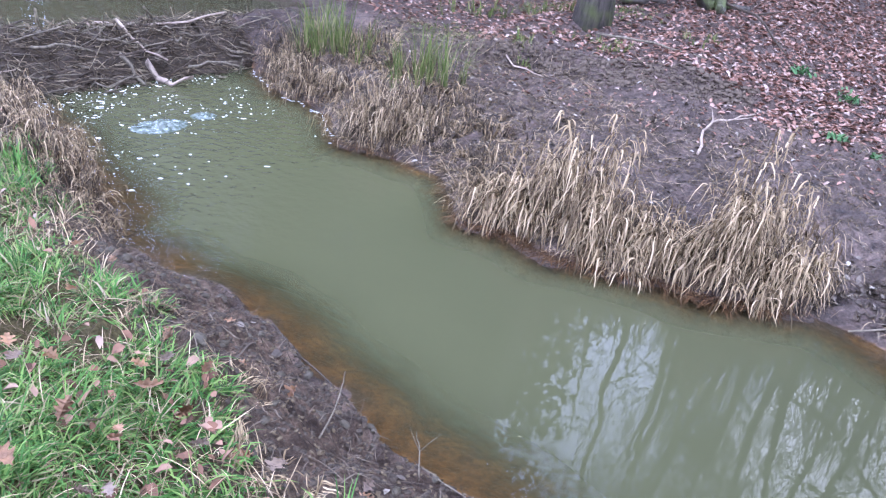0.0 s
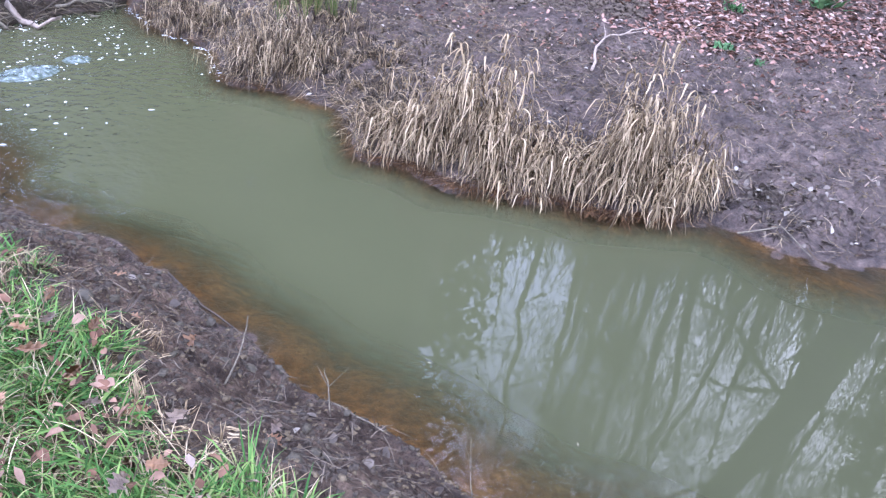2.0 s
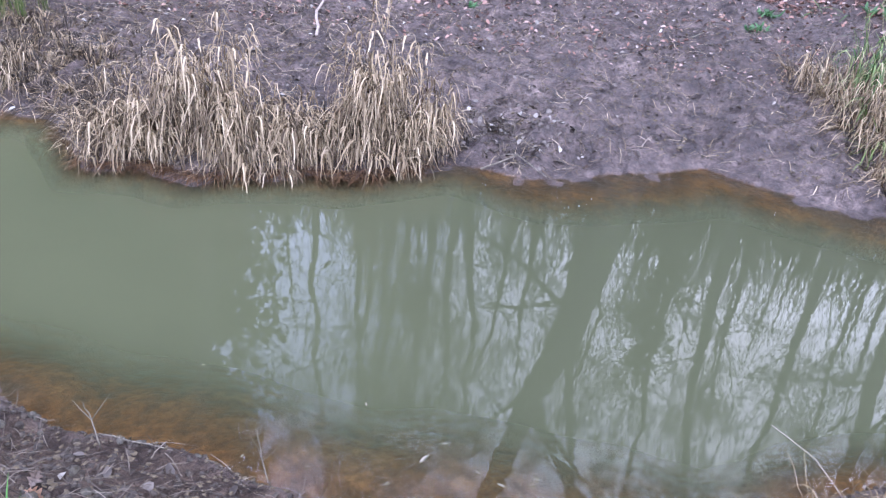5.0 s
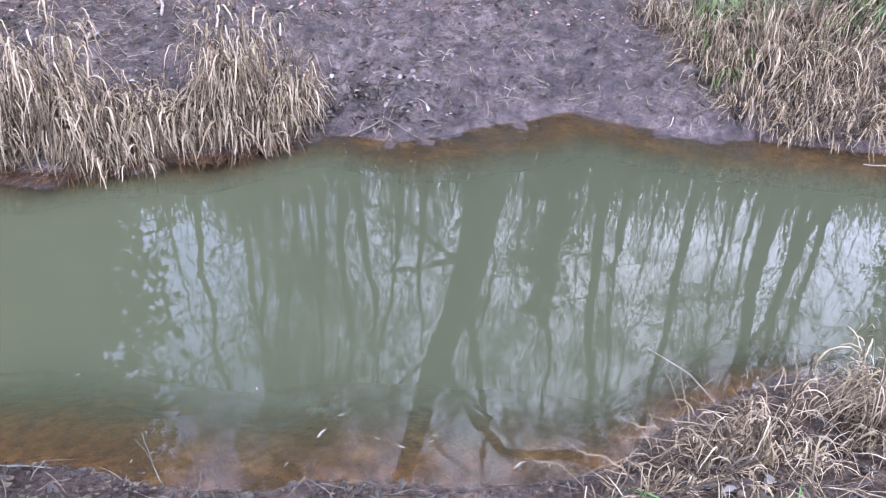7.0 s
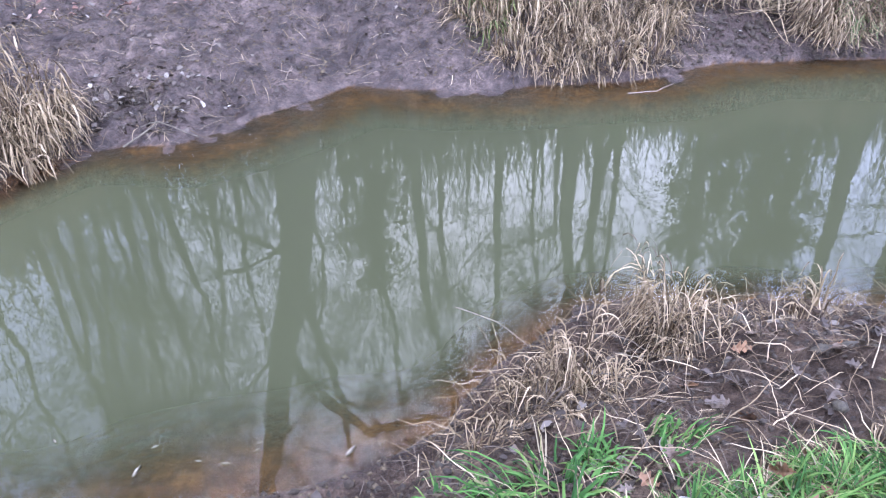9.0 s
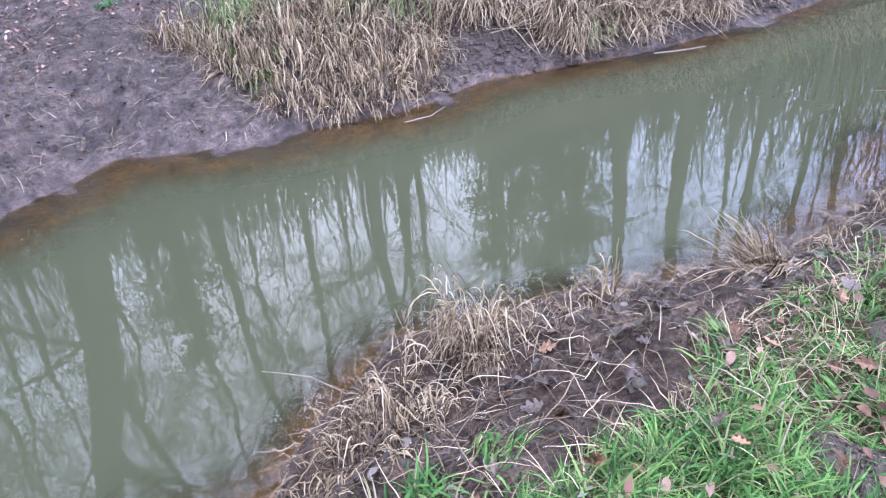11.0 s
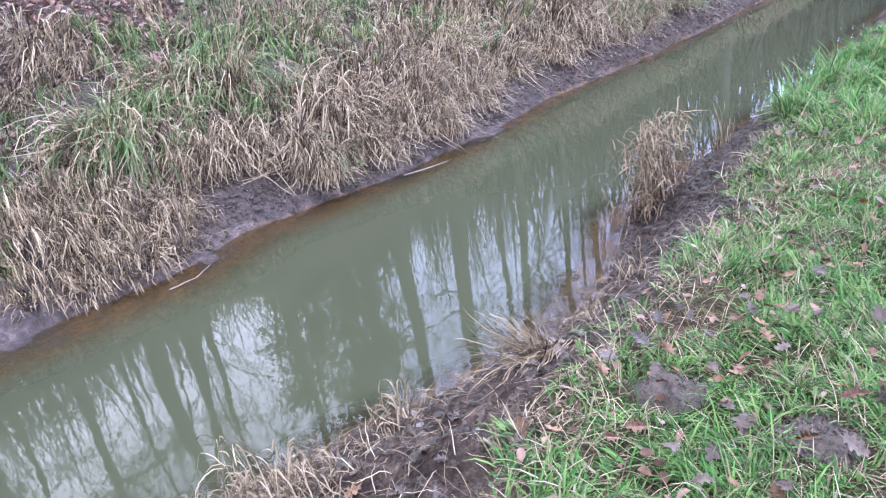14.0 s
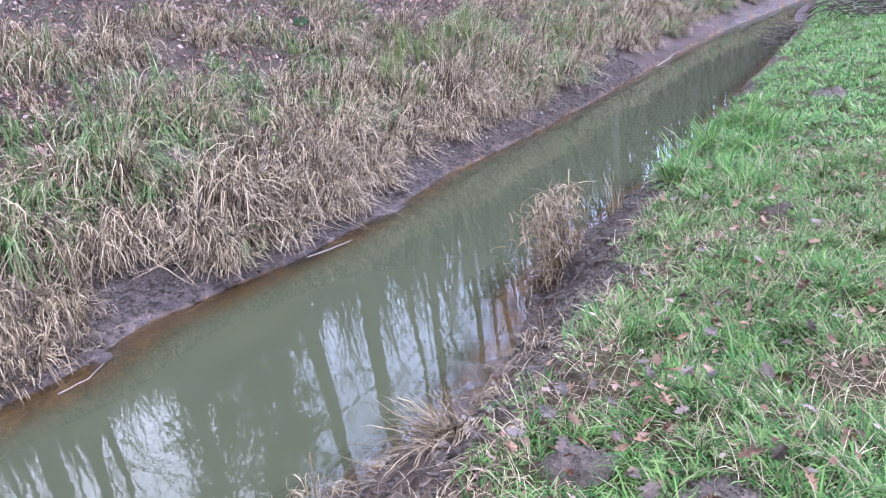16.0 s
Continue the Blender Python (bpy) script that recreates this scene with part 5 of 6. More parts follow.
oak = [(oak_leaf_mesh("oak_leaf", 3 + k, (M_OAK, M_OAK_GREY, M_OAK_WET)[k // 3]), k // 3) for k in range(9)]
leaf_spots = []
for k in range(50):
    leaf_spots.append((r.uniform(-3.3, -1.3), None, r.uniform(0.35, 1.5)))
for k in range(54):
    leaf_spots.append((r.uniform(0.7, 4.6), None, r.uniform(0.5, 1.9)))
for k in range(28):
    leaf_spots.append((r.normal(2.6, 0.4), r.normal(0.28, 0.24), None))
for k in range(20):
    leaf_spots.append((r.uniform(4.0, 7.5), None, r.uniform(0.9, 2.4)))
for k in range(60):
    leaf_spots.append((r.uniform(0.8, 3.2), None, r.uniform(0.3, 1.1)))
sodden = len(leaf_spots) - 60
for number, (x, y, d) in enumerate(leaf_spots):
    if y is None:
        y = float(near_edge(np.array(x))) - d
    k = int(r.integers(0, 6) if number < sodden else r.integers(6, 9))
    ob = new("oak_leaf", oak[k][0])
    z = float(ground_z(x, y)) + (0.095 if turf_amount(np.array(x), np.array(y)) > 0.6 else 0.012)
    ob.matrix_basis = pose(x, y, z, r.uniform(-28, 28), r.uniform(-28, 28), r.uniform(0, 360)) @ Matrix.Diagonal((*([r.uniform(0.045, 0.088)] * 3), 1))
    tagged(ob, ("curled brown fallen oak leaf lying on the turf", "greyed fallen oak leaf lying on the turf", "sodden dark oak leaf lying on the near mud")[oak[k][1]], "oak leaf", "fallen oak leaves")

turf_rng = np.random.default_rng(77)
for number in range(96):
    if number % 3:
        x, y = turf_rng.normal(3.0, 0.75), turf_rng.normal(0.25, 0.4)
    else:
        x, y = turf_rng.uniform(1.0, 6.5), turf_rng.uniform(-0.9, 1.0)
    if turf_amount(np.array(x), np.array(y)) < 0.5:
        continue
    k = int(turf_rng.choice([0, 1, 2, 0, 1, 2, 6, 7]))
    ob = new("oak_leaf", oak[k][0])
    ob.matrix_basis = pose(x, y, float(ground_z(x, y)) + turf_rng.uniform(0.06, 0.1), *turf_rng.uniform(-35, 35, 2), turf_rng.uniform(0, 360)) @ Matrix.Diagonal((*([turf_rng.uniform(0.04, 0.075)] * 3), 1))
    tagged(ob, "curled brown fallen oak leaf lying on the turf" if k < 3 else "dark wet oak leaf sunk among grass blades", "oak leaf", "fallen oak leaves")

n = 1500
bx, by = np.r_[r.uniform(0.7, 8.0, 1000), r.uniform(-3.6, -1.0, 500)], np.r_[r.uniform(-1.0, 1.3, 1000), r.uniform(0.2, 1.7, 500)]
ok = (turf_amount(bx, by) > 0.3) & (fbm(bx, by, 2.2, 59, 2) > 0.45)
scraps("turf_leaves", bx[ok], by[ok], 0.012, 0.026, M_TURF_LEAF, "brown leaf scraps strewn through the turf", "fallen leaves", 0.9, 0.055)

# ---- dug soil heaps in the turf ----


def soil_heap(x, y, rad, hgt):
    q = np.random.default_rng(int(x * 100) + 7)
    ob = empty("soil_heap", x, y, float(ground_z(x, y)), "small dark heap of freshly dug soil in the grass", "soil heap", "dug soil heaps")
    xs = np.linspace(-rad * 1.15, rad * 1.15, 26)
    px, py = np.meshgrid(xs, xs)
    d = np.hypot(px, py) / rad
    pz = ground_z(px + x, py + y) - ob.location[2] + hgt * np.clip(1 - d**2, -0.25, 1) * (0.7 + 0.6 * fbm(px + x, py + y, 22.0, 3, 3)) - 0.01
    idx = np.arange(26 * 26).reshape(26, 26)
    quads = np.stack([idx[:-1, :-1], idx[:-1, 1:], idx[1:, 1:], idx[1:, :-1]], -1).reshape(-1, 4)
    mesh_part("mound", np.stack([px, py, pz], -1).reshape(-1, 3), quads, M_SOIL, ob, smooth=True)
    h = Heap()
    for k in range(420):
        a, q2 = q.uniform(0, 6.28), rad * math.sqrt(q.uniform(0, 1)) * 1.05
        cx, cy, s = q2 * math.cos(a), q2 * math.sin(a), q.uniform(0.002, 0.0075)
        cz = float(ground_z(x + cx, y + cy)) - ob.location[2] + hgt * max(0, 1 - (q2 / rad) ** 2)
        h.add(tube([(cx - s, cy, cz), (cx - s * 0.3, cy + s * 0.3, cz + s * 0.3), (cx + s, cy, cz)], [s * 0.3, s * q.uniform(0.5, 1.1), s * 0.4], 3))
    tagged(mesh_part("crumb_scatter", *h.get(), M_SOIL, ob), kind="stuff")


for x, y, rad, hgt in HEAPS:
    soil_heap(x, y, rad, hgt)

# ---- the stick dam ----
r = np.random.default_rng(21)
DAM_Y0, DAM_Y1 = 1.9, 6.6


def dam_profile(u, y):
    """u from 0 at the foot in the brook to 1 at the crest and 1.5 behind it: x and height."""
    bow = 0.25 * ((y - 4.3) / 2.3) ** 2
    x = -6.15 - 0.75 * u + bow * 0.6 + 0.10 * (vnoise(y, 0 * y, 2.0, 14) - 0.5)
    z = np.where(u <= 1, -0.12 + 0.48 * step(-0.15, 1.05, u), 0.36 - 0.5 * (u - 1)) + 0.10 * (fbm(y, u * 2, 2.2, 15, 3) - 0.5)
    return x, z


dam = empty("stick_dam", -6.6, 4.2, 0.0, "low dam of interwoven grey sticks, reeds and dark mud", "dam")
us, ysd = np.linspace(-0.15, 1.6, 40), np.linspace(DAM_Y0, DAM_Y1, 110)
gu, gyd = np.meshgrid(us, ysd)
dx, dz = dam_profile(gu, gyd)
dz = dz + 0.07 * (fbm(gyd, gu, 9.0, 16, 3) - 0.5)
idx = np.arange(dx.size).reshape(dx.shape)
quads = np.stack([idx[:-1, :-1], idx[:-1, 1:], idx[1:, 1:], idx[1:, :-1]], -1).reshape(-1, 4)
mesh_part("mud_core", np.stack([dx + 6.6, gyd - 4.2, dz], -1).reshape(-1, 3), quads, M_CLOD, dam, "dark wet mud packed between the sticks", True)


def stick_mesh(name, seed, material, bend, fork=False):
    q = np.random.default_rng(seed)
    s = np.linspace(-0.5, 0.5, 7)
    w = np.cumsum(q.normal(0, bend, (7, 2)), 0)
    w -= w.mean(0)
    pts = np.stack([s, w[:, 0], w[:, 1]], 1)
    h = Heap().add(tube(pts, np.linspace(1.0, 0.55, 7) * 0.016, 6))
    if fork:
        h.add(tube([pts[3], pts[3] + (0.12, 0.10, 0.03), pts[3] + (0.26, 0.20, 0.05)], [0.011, 0.008, 0.004], 5))
    me = raw_mesh(name, *h.get(), True)
    me.materials.append(material)
    return me


stick_kinds = [stick_mesh("stick", 60 + k, (M_WOOD_GREY, M_WOOD_DARK, M_WOOD_GREY, M_WOOD_DARK, M_WOOD_GREY, M_WOOD_PALE)[k % 6], 0.025 if k < 6 else 0.05, k % 4 == 3) for k in range(12)]


def lay_stick(parent, place, yaw, tip, length, thick, kind, label=""):
    ob = new("stick", stick_kinds[kind])
    ob.parent = parent
    at = Vector(place) - Vector(parent.location)
    ob.matrix_basis = pose(*at, r.uniform(0, 360), 0, 0).to_3x3().to_4x4()
    ob.matrix_basis = pose(*at, 0, tip, yaw) @ Matrix.Diagonal((length, thick, thick, 1))
    if label:
        tagged(ob, label)
    return ob


for k in range(290):
    y, u = r.uniform(DAM_Y0 + 0.2, DAM_Y1 - 0.2), r.uniform(0.05, 1.1)
    x, z = dam_profile(np.array(u), np.array(y))
    yaw = r.choice([90, 60, 120, 20, 150]) + r.normal(0, 18)
    down = 24 * math.cos(math.radians(yaw))
    lay_stick(dam, (float(x), y, float(z) + r.uniform(0.005, 0.07)), yaw, -down + r.normal(0, 9), r.uniform(0.25, 0.95), 0.22 + 0.6 * r.uniform() ** 2, int(r.choice(12, p=[0.09, 0.13, 0.09, 0.13, 0.09, 0.03, 0.09, 0.13, 0.08, 0.09, 0.04, 0.01])))
for x, y, z, yaw, tip, ln, th, kd in ((-6.75, 4.75, 0.42, 74, -4, 1.3, 1.0, 5), (-6.12, 4.30, 0.08, 38, 20, 0.42, 2.0, 5), (-6.3, 4.1, 0.08, 40, 22, 0.40, 1.4, 2), (-6.5, 4.3, 0.30, 20, 30, 0.6, 0.9, 5), (-6.45, 4.65, 0.30, 150, 25, 0.5, 0.8, 0), (-6.5, 3.6, 0.30, 100, 10, 0.7, 0.9, 4), (-6.15, 4.9, 0.12, 85, 3, 0.6, 0.9, 4)):
    lay_stick(dam, (x, y, z), yaw, tip, ln, th, kd, "thicker pale peeled stick")
n = 1300
y, u = r.uniform(DAM_Y0, DAM_Y1, n), r.uniform(0.0, 1.15, n)
x, z = dam_profile(u, y)
v, t = blades(np.stack([x, y, z], 1), r.uniform(0, 6.28, n), r.uniform(0.1, 0.4, n), 0.008, r.uniform(0.8, 1.7, n), r.uniform(-0.4, 1.2, n), 4, None, 0.35, r)
fill = mesh_part("reed_filling", v - np.array(dam.location), t, M_STRAW_OLD, dam, "tangled grey reed and root filling")
tagged(fill, kind="stuff")
h = Heap()
for k in range(1800):
    yy, uu = r.uniform(DAM_Y0, DAM_Y1), r.uniform(0.0, 1.1)
    xx, zz = dam_profile(np.array(uu), np.array(yy))
    a, e, ln = r.uniform(0, 6.28), r.normal(0, 0.3), r.uniform(0.1, 0.4)
    c = np.array([float(xx) + 6.6, yy - 4.2, float(zz) + r.uniform(0, 0.06)])
    d = np.array([math.cos(a) * math.cos(e), math.sin(a) * math.cos(e), math.sin(e) - 0.2 * math.cos(a)]) * ln
    h.add(tube([c - d / 2, c + r.normal(0, 0.02, 3), c + d / 2], [0.005, 0.004, 0.002], 4))
fill = mesh_part("twig_filling", *h.get(), M_TWIG, dam, "thin broken twigs filling the gaps")
tagged(fill, kind="stuff")

# ---- foam below the dam ----
n = 1900
ang, q = r.uniform(0, 6.28, n), r.uniform(0, 1, n)
fx, fy = r.uniform(-6.25, -3.9, n), r.uniform(2.5, 5.2, n)
ok = (fx < -6.0 + 2.0 * r.uniform(0, 1, n) ** 1.8) & (fbm(fx, fy, 3.2, 91, 2) > 0.40) & (fy < 4.9 - 0.5 * r.uniform(0, 1, n) * (fx + 6.2)) & (fy < far_edge(fx) - 0.03) & (fy > near_edge(fx) + 0.05) & (np.hypot(fx + 4.7, (fy - 4.0) * 1.2) > 0.55 * r.uniform(0.4, 1, n))
fx, fy = fx[ok], fy[ok]
ex = r.uniform(-6.2, -4.15, 80)
fx, fy = np.r_[fx, ex], np.r_[fy, far_edge(ex) - 0.03 - np.abs(r.normal(0, 0.035, 80))]
m = len(fx)
s = 0.002 + 0.008 * r.uniform(0, 1, m) ** 2.2 * (1 + (r.uniform(0, 1, m) > 0.93))
ring = np.arange(7) * 2 * np.pi / 7
rad = s[:, None] * r.uniform(0.55, 1.3, (m, 7))
v = np.zeros((m, 15, 3))
stretch = r.uniform(1.0, 2.4, (m, 1))
ex, ey = rad * stretch * np.cos(ring), rad * np.sin(ring)
for lo, width, z in ((0, 1.0, 0.001), (7, 0.8, 0.003)):
    v[:, lo : lo + 7] = np.stack([fx[:, None] + width * (0.57 * ex - 0.82 * ey), fy[:, None] + width * (0.82 * ex + 0.57 * ey), np.full((m, 7), z)], -1)
v[:, 14] = np.stack([fx, fy, np.full(m, 0.004)], -1)
t = np.array([(j, (j + 1) % 7, 7 + (j + 1) % 7) for j in range(7)] + [(j, 7 + (j + 1) % 7, 7 + j) for j in range(7)] + [(7 + j, 7 + (j + 1) % 7, 14) for j in range(7)])
tagged(mesh_part("foam_flecks", v.reshape(-1, 3), (t[None] + (np.arange(m) * 15)[:, None, None]).reshape(-1, 3), M_FOAM, smooth=True), "white foam flecks drifting below the dam", "foam", kind="stuff")


def upwelling(x, y, rx, ry, hgt, label):
    xs = np.linspace(-1.2, 1.2, 44)
    px, py = np.meshgrid(xs, xs)
    d = np.hypot(px, py)
    wob = fbm(px * rx + x, py * ry + y, 14.0, 33, 3)
    pz = hgt * np.clip(1 - d**2, 0, 1) * (0.35 + 1.3 * np.abs(wob - 0.5) * 2) - 0.004 + 0.002 * np.cos(d * 22) * np.exp(-d)
    pz = np.where(d > 1.05, -0.012, pz)
    idx = np.arange(44 * 44).reshape(44, 44)
    quads = np.stack([idx[:-1, :-1], idx[:-1, 1:], idx[1:, 1:], idx[1:, :-1]], -1).reshape(-1, 4)
    ob = mesh_part("water_upwelling", np.stack([px * rx, py * ry, pz], -1).reshape(-1, 3), quads, M_SPLASH, smooth=True)
    ob.location = (x, y, 0)
    return tagged(ob, label, "bubbling water", "water welling up")


M_SPLASH, nt_s, p_s = blank("aerated_water")
nt_s.links.new(ramp_of(nt_s, [(0.42, (0.06, 0.075, 0.05)), (0.56, (0.14, 0.17, 0.15)), (0.74, (0.45, 0.49, 0.48))], noise_of(nt_s, 26.0, 5.0, 0.7)), p_s.inputs["Base Color"])
p_s.inputs["Roughness"].default_value = 0.12
upwelling(-5.2, 3.52, 0.16, 0.26, 0.05, "milky water bubbling up below the dam")
upwelling(-5.24, 3.98, 0.10, 0.13, 0.03, "smaller patch of bubbling water below the dam")

# ---- branches and twigs one can tell apart ----


def branch(name, pts, rad, material, label, category, group="", side=()):
    """A loose branch along pts (x, y, height over ground); side: extra shoots as (start index, dx, dy, dz)."""
    x0, y0 = pts[0][:2]
    z0 = float(ground_z(x0, y0))
    z0 = max(z0, 0.0)
    ob = empty(name, x0, y0, z0, label, category, group)
    q = [np.array([x - x0, y - y0, max(float(ground_z(x, y)), 0.0) - z0 + hgt]) for x, y, hgt in pts]
    fine = []
    for a, b in zip(q, q[1:]):
        for s in (0, 0.34, 0.67):
            fine.append(a + (b - a) * s + r.normal(0, rad * 0.5, 3) * (s > 0))
    fine.append(q[-1])
    mesh_part("stem", *tube(fine, np.linspace(rad, rad * 0.45, len(fine)), 7), material, ob, smooth=True)
    for k, sx, sy, sz in side:
        a = q[k]
        mesh_part("shoot", *tube([a, a + np.array([sx, sy, sz]) * 0.5 + r.normal(0, rad, 3), a + np.array([sx, sy, sz])], [rad * 0.6, rad * 0.45, rad * 0.2], 6), material, ob, smooth=True)
    return ob


branch("forked_branch", [(-1.68, 5.82, 0.02), (-1.80, 6.30, 0.04), (-1.81, 6.58, 0.06), (-1.70, 6.85, 0.05), (-1.58, 7.1, 0.03)], 0.013, M_WOOD_PALE, "bare forked pale branch lying on the far mud", "branch", side=((2, -0.08, 0.2, 0.06), (3, 0.14, 0.05, 0.05)))
branch("fallen_branch", [(-3.6, 8.0, 0.03), (-2.9, 7.9, 0.04), (-2.3, 7.75, 0.03)], 0.016, M_WOOD_GREY, "grey fallen branch on the leaf litter", "branch", "fallen branches")
branch("fallen_branch", [(-3.1, 10.6, 0.1), (-2.4, 9.8, 0.12), (-1.8, 9.0, 0.06)], 0.022, M_WOOD_DARK, "dark fallen branch on the leaf litter", "branch", "fallen branches", side=((1, 0.3, 0.3, 0.1),))
branch("fallen_branch", [(-4.25, 6.9, 0.03), (-3.9, 6.75, 0.04), (-3.55, 6.8, 0.03)], 0.012, M_WOOD_PALE, "short pale branch below the worn bank edge", "branch", "fallen branches")
branch("floating_stick", [(3.08, 4.20, 0.004), (3.28, 4.15, 0.008), (3.46, 4.20, 0.02)], 0.004, M_WOOD_PALE, "thin pale stick afloat along the far edge", "stick", "shore sticks")
branch("floating_stick", [(5.55, 3.94, 0.004), (5.72, 3.84, 0.006), (6.0, 3.74, 0.006)], 0.006, M_WOOD_PALE, "thin pale stick afloat along the far edge", "stick", "shore sticks")
branch("floating_stick", [(16.5, 2.72, 0.02), (17.0, 2.62, 0.05), (17.6, 2.60, 0.03)], 0.010, M_WOOD_PALE, "pale stick caught along the far edge", "stick", "shore sticks", side=((1, 0.3, -0.25, 0.15),))
branch("shore_twig", [(-1.72, 1.56, 0.01), (-1.82, 1.76, 0.02), (-1.95, 1.97, 0.12)], 0.0045, M_WOOD_GREY, "slender dead twig leaning over the near mud", "twig", "shore twigs")
branch("shore_twig", [(-2.55, 2.14, 0.02), (-2.25, 2.03, 0.02), (-1.9, 1.93, 0.02)], 0.008, M_WOOD_DARK, "half-buried root along the near waterline", "twig", "shore twigs")
branch("shore_twig", [(-1.45, 1.82, 0.0), (-1.22, 1.76, 0.02), (-1.0, 1.78, 0.01)], 0.004, M_WOOD_GREY, "wet twig lying along the near waterline", "twig", "shore twigs")
branch("shore_twig", [(-1.36, 1.70, 0.0), (-1.40, 1.74, 0.09), (-1.46, 1.80, 0.16)], 0.003, M_WOOD_GREY, "dry twig sprouting from the shallows", "twig", "shore twigs", side=((1, 0.05, 0.05, 0.08), (1, -0.07, 0.02, 0.06)))
branch("shore_twig", [(-0.78, 1.70, 0.0), (-0.82, 1.75, 0.10), (-0.86, 1.82, 0.17)], 0.003, M_WOOD_GREY, "dry twig sprouting from the shallows", "twig", "shore twigs", side=((1, 0.06, 0.03, 0.06), (1, -0.05, 0.03, 0.08)))
branch("shore_twig", [(-0.25, 4.55, 0.02), (-0.02, 4.68, 0.06), (0.2, 4.52, 0.02)], 0.007, M_WOOD_GREY, "bent twig at the foot of the far bank", "twig", "shore twigs", side=((1, -0.12, -0.1, 0.02),))
branch("shore_twig", [(0.55, 6.5, 0.02), (0.58, 6.7, 0.02), (0.66, 6.95, 0.02)], 0.006, M_WOOD_GREY, "pale twig on the far mud", "twig", "shore twigs")
branch("shore_twig", [(1.45, 7.0, 0.02), (1.62, 7.2, 0.02), (1.66, 7.45, 0.02)], 0.006, M_WOOD_GREY, "pale twig on the far mud", "twig", "shore twigs")
branch("shore_twig", [(1.20, 1.98, 0.03), (1.10, 2.06, 0.16), (0.95, 2.14, 0.22)], 0.0022, M_WOOD_PALE, "single dry stem reaching over the water", "twig", "shore twigs")
for x, y in ((0.86, 5.10), (0.4, 5.35)):
    branch("mud_sprig", [(x, y, 0.0), (x + 0.02, y, 0.06), (x + 0.05, y - 0.02, 0.10)], 0.006, M_WOOD_PALE, "small pale sprig stuck in the far mud", "sprig", "mud sprigs", side=((1, -0.07, 0, 0.03), (1, 0.03, -0.02, 0.05)))

# leaves afloat near the shore
M_FLOAT = leaf_mat("pale_floating_leaf", (0.255, 0.212, 0.136), (0.374, 0.34, 0.255))
bm = bmesh.new()
rows = [[bm.verts.new((k / 8 - 0.5, side * 0.5 * math.sin(math.pi * (0.04 + 0.92 * k / 8)), 0.10 * (1 - abs(side)) + 0.12 * math.sin(k / 3))) for side in (-1, 0, 1)] for k in range(9)]
for a, b in zip(rows, rows[1:]):
    for j in (0, 1):
        bm.faces.new((a[j], a[j + 1], b[j + 1], b[j]))
sliver = bpy.data.meshes.new("floating_leaf")
bmesh.ops.solidify(bm, geom=bm.faces[:], thickness=0.03)
bm.to_mesh(sliver)
bm.free()
sliver.materials.append(M_FLOAT)
for x, y, size, yaw in ((-0.22, 2.045, 0.03, 10), (-0.285, 1.955, 0.055, 55), (0.11, 1.90, 0.03, 20), (0.125, 1.93, 0.028, 5), (0.0, 1.88, 0.035, 160), (-0.87, 1.885, 0.022, 40), (-0.69, 1.84, 0.022, 0), (-0.40, 1.815, 0.024, 60), (-0.087, 1.925, 0.03, 150), (0.416, 1.78, 0.06, 35), (0.52, 1.77, 0.03, 90), (-0.55, 2.2, 0.022, 110), (-0.93, 1.85, 0.02, 80), (-1.25, 2.3, 0.02, 30)):
    ob = new("floating_leaf", sliver)
    ob.matrix_basis = pose(x, y, 0.003, 0, 0, yaw) @ Matrix.Diagonal((size, size * 0.3, size * 0.15, 1))
    tagged(ob, "pale narrow leaf afloat in the shallows", "leaf", "floating leaves")

# herbs on the far bank
for x, y, s in ((-0.9, 7.2, 0.10), (-0.57, 7.15, 0.09), (0.67, 8.0, 0.09), (0.96, 8.2, 0.10), (-1.0, 8.5, 0.13), (2.1, 7.4, 0.10), (-0.2, 9.5, 0.2), (-1.54, 8.75, 0.13), (3.2, 7.4, 0.15), (2.3, 7.8, 0.1), (11.4, 7.7, 0.2)):
    q = np.random.default_rng(int(x * 50 + 300))
    z0 = float(ground_z(x, y))
    herb = empty("green_herb", x, y, z0, "small green herb rosette on the far bank", "herb", "green herbs")
    n = 34
    v, t = blades(np.stack([q.normal(0, s * 0.5, n), q.normal(0, s * 0.5, n), np.full(n, 0.0)], 1), q.uniform(0, 6.28, n), s * q.uniform(0.5, 1.2, n), s * 0.28, q.uniform(0.5, 1.2, n), q.uniform(0.1, 0.7, n), 4, None, 0.1, q)
    mesh_part("foliage", v, t, M_HERB, herb)

# ---- woodland over the far bank ----


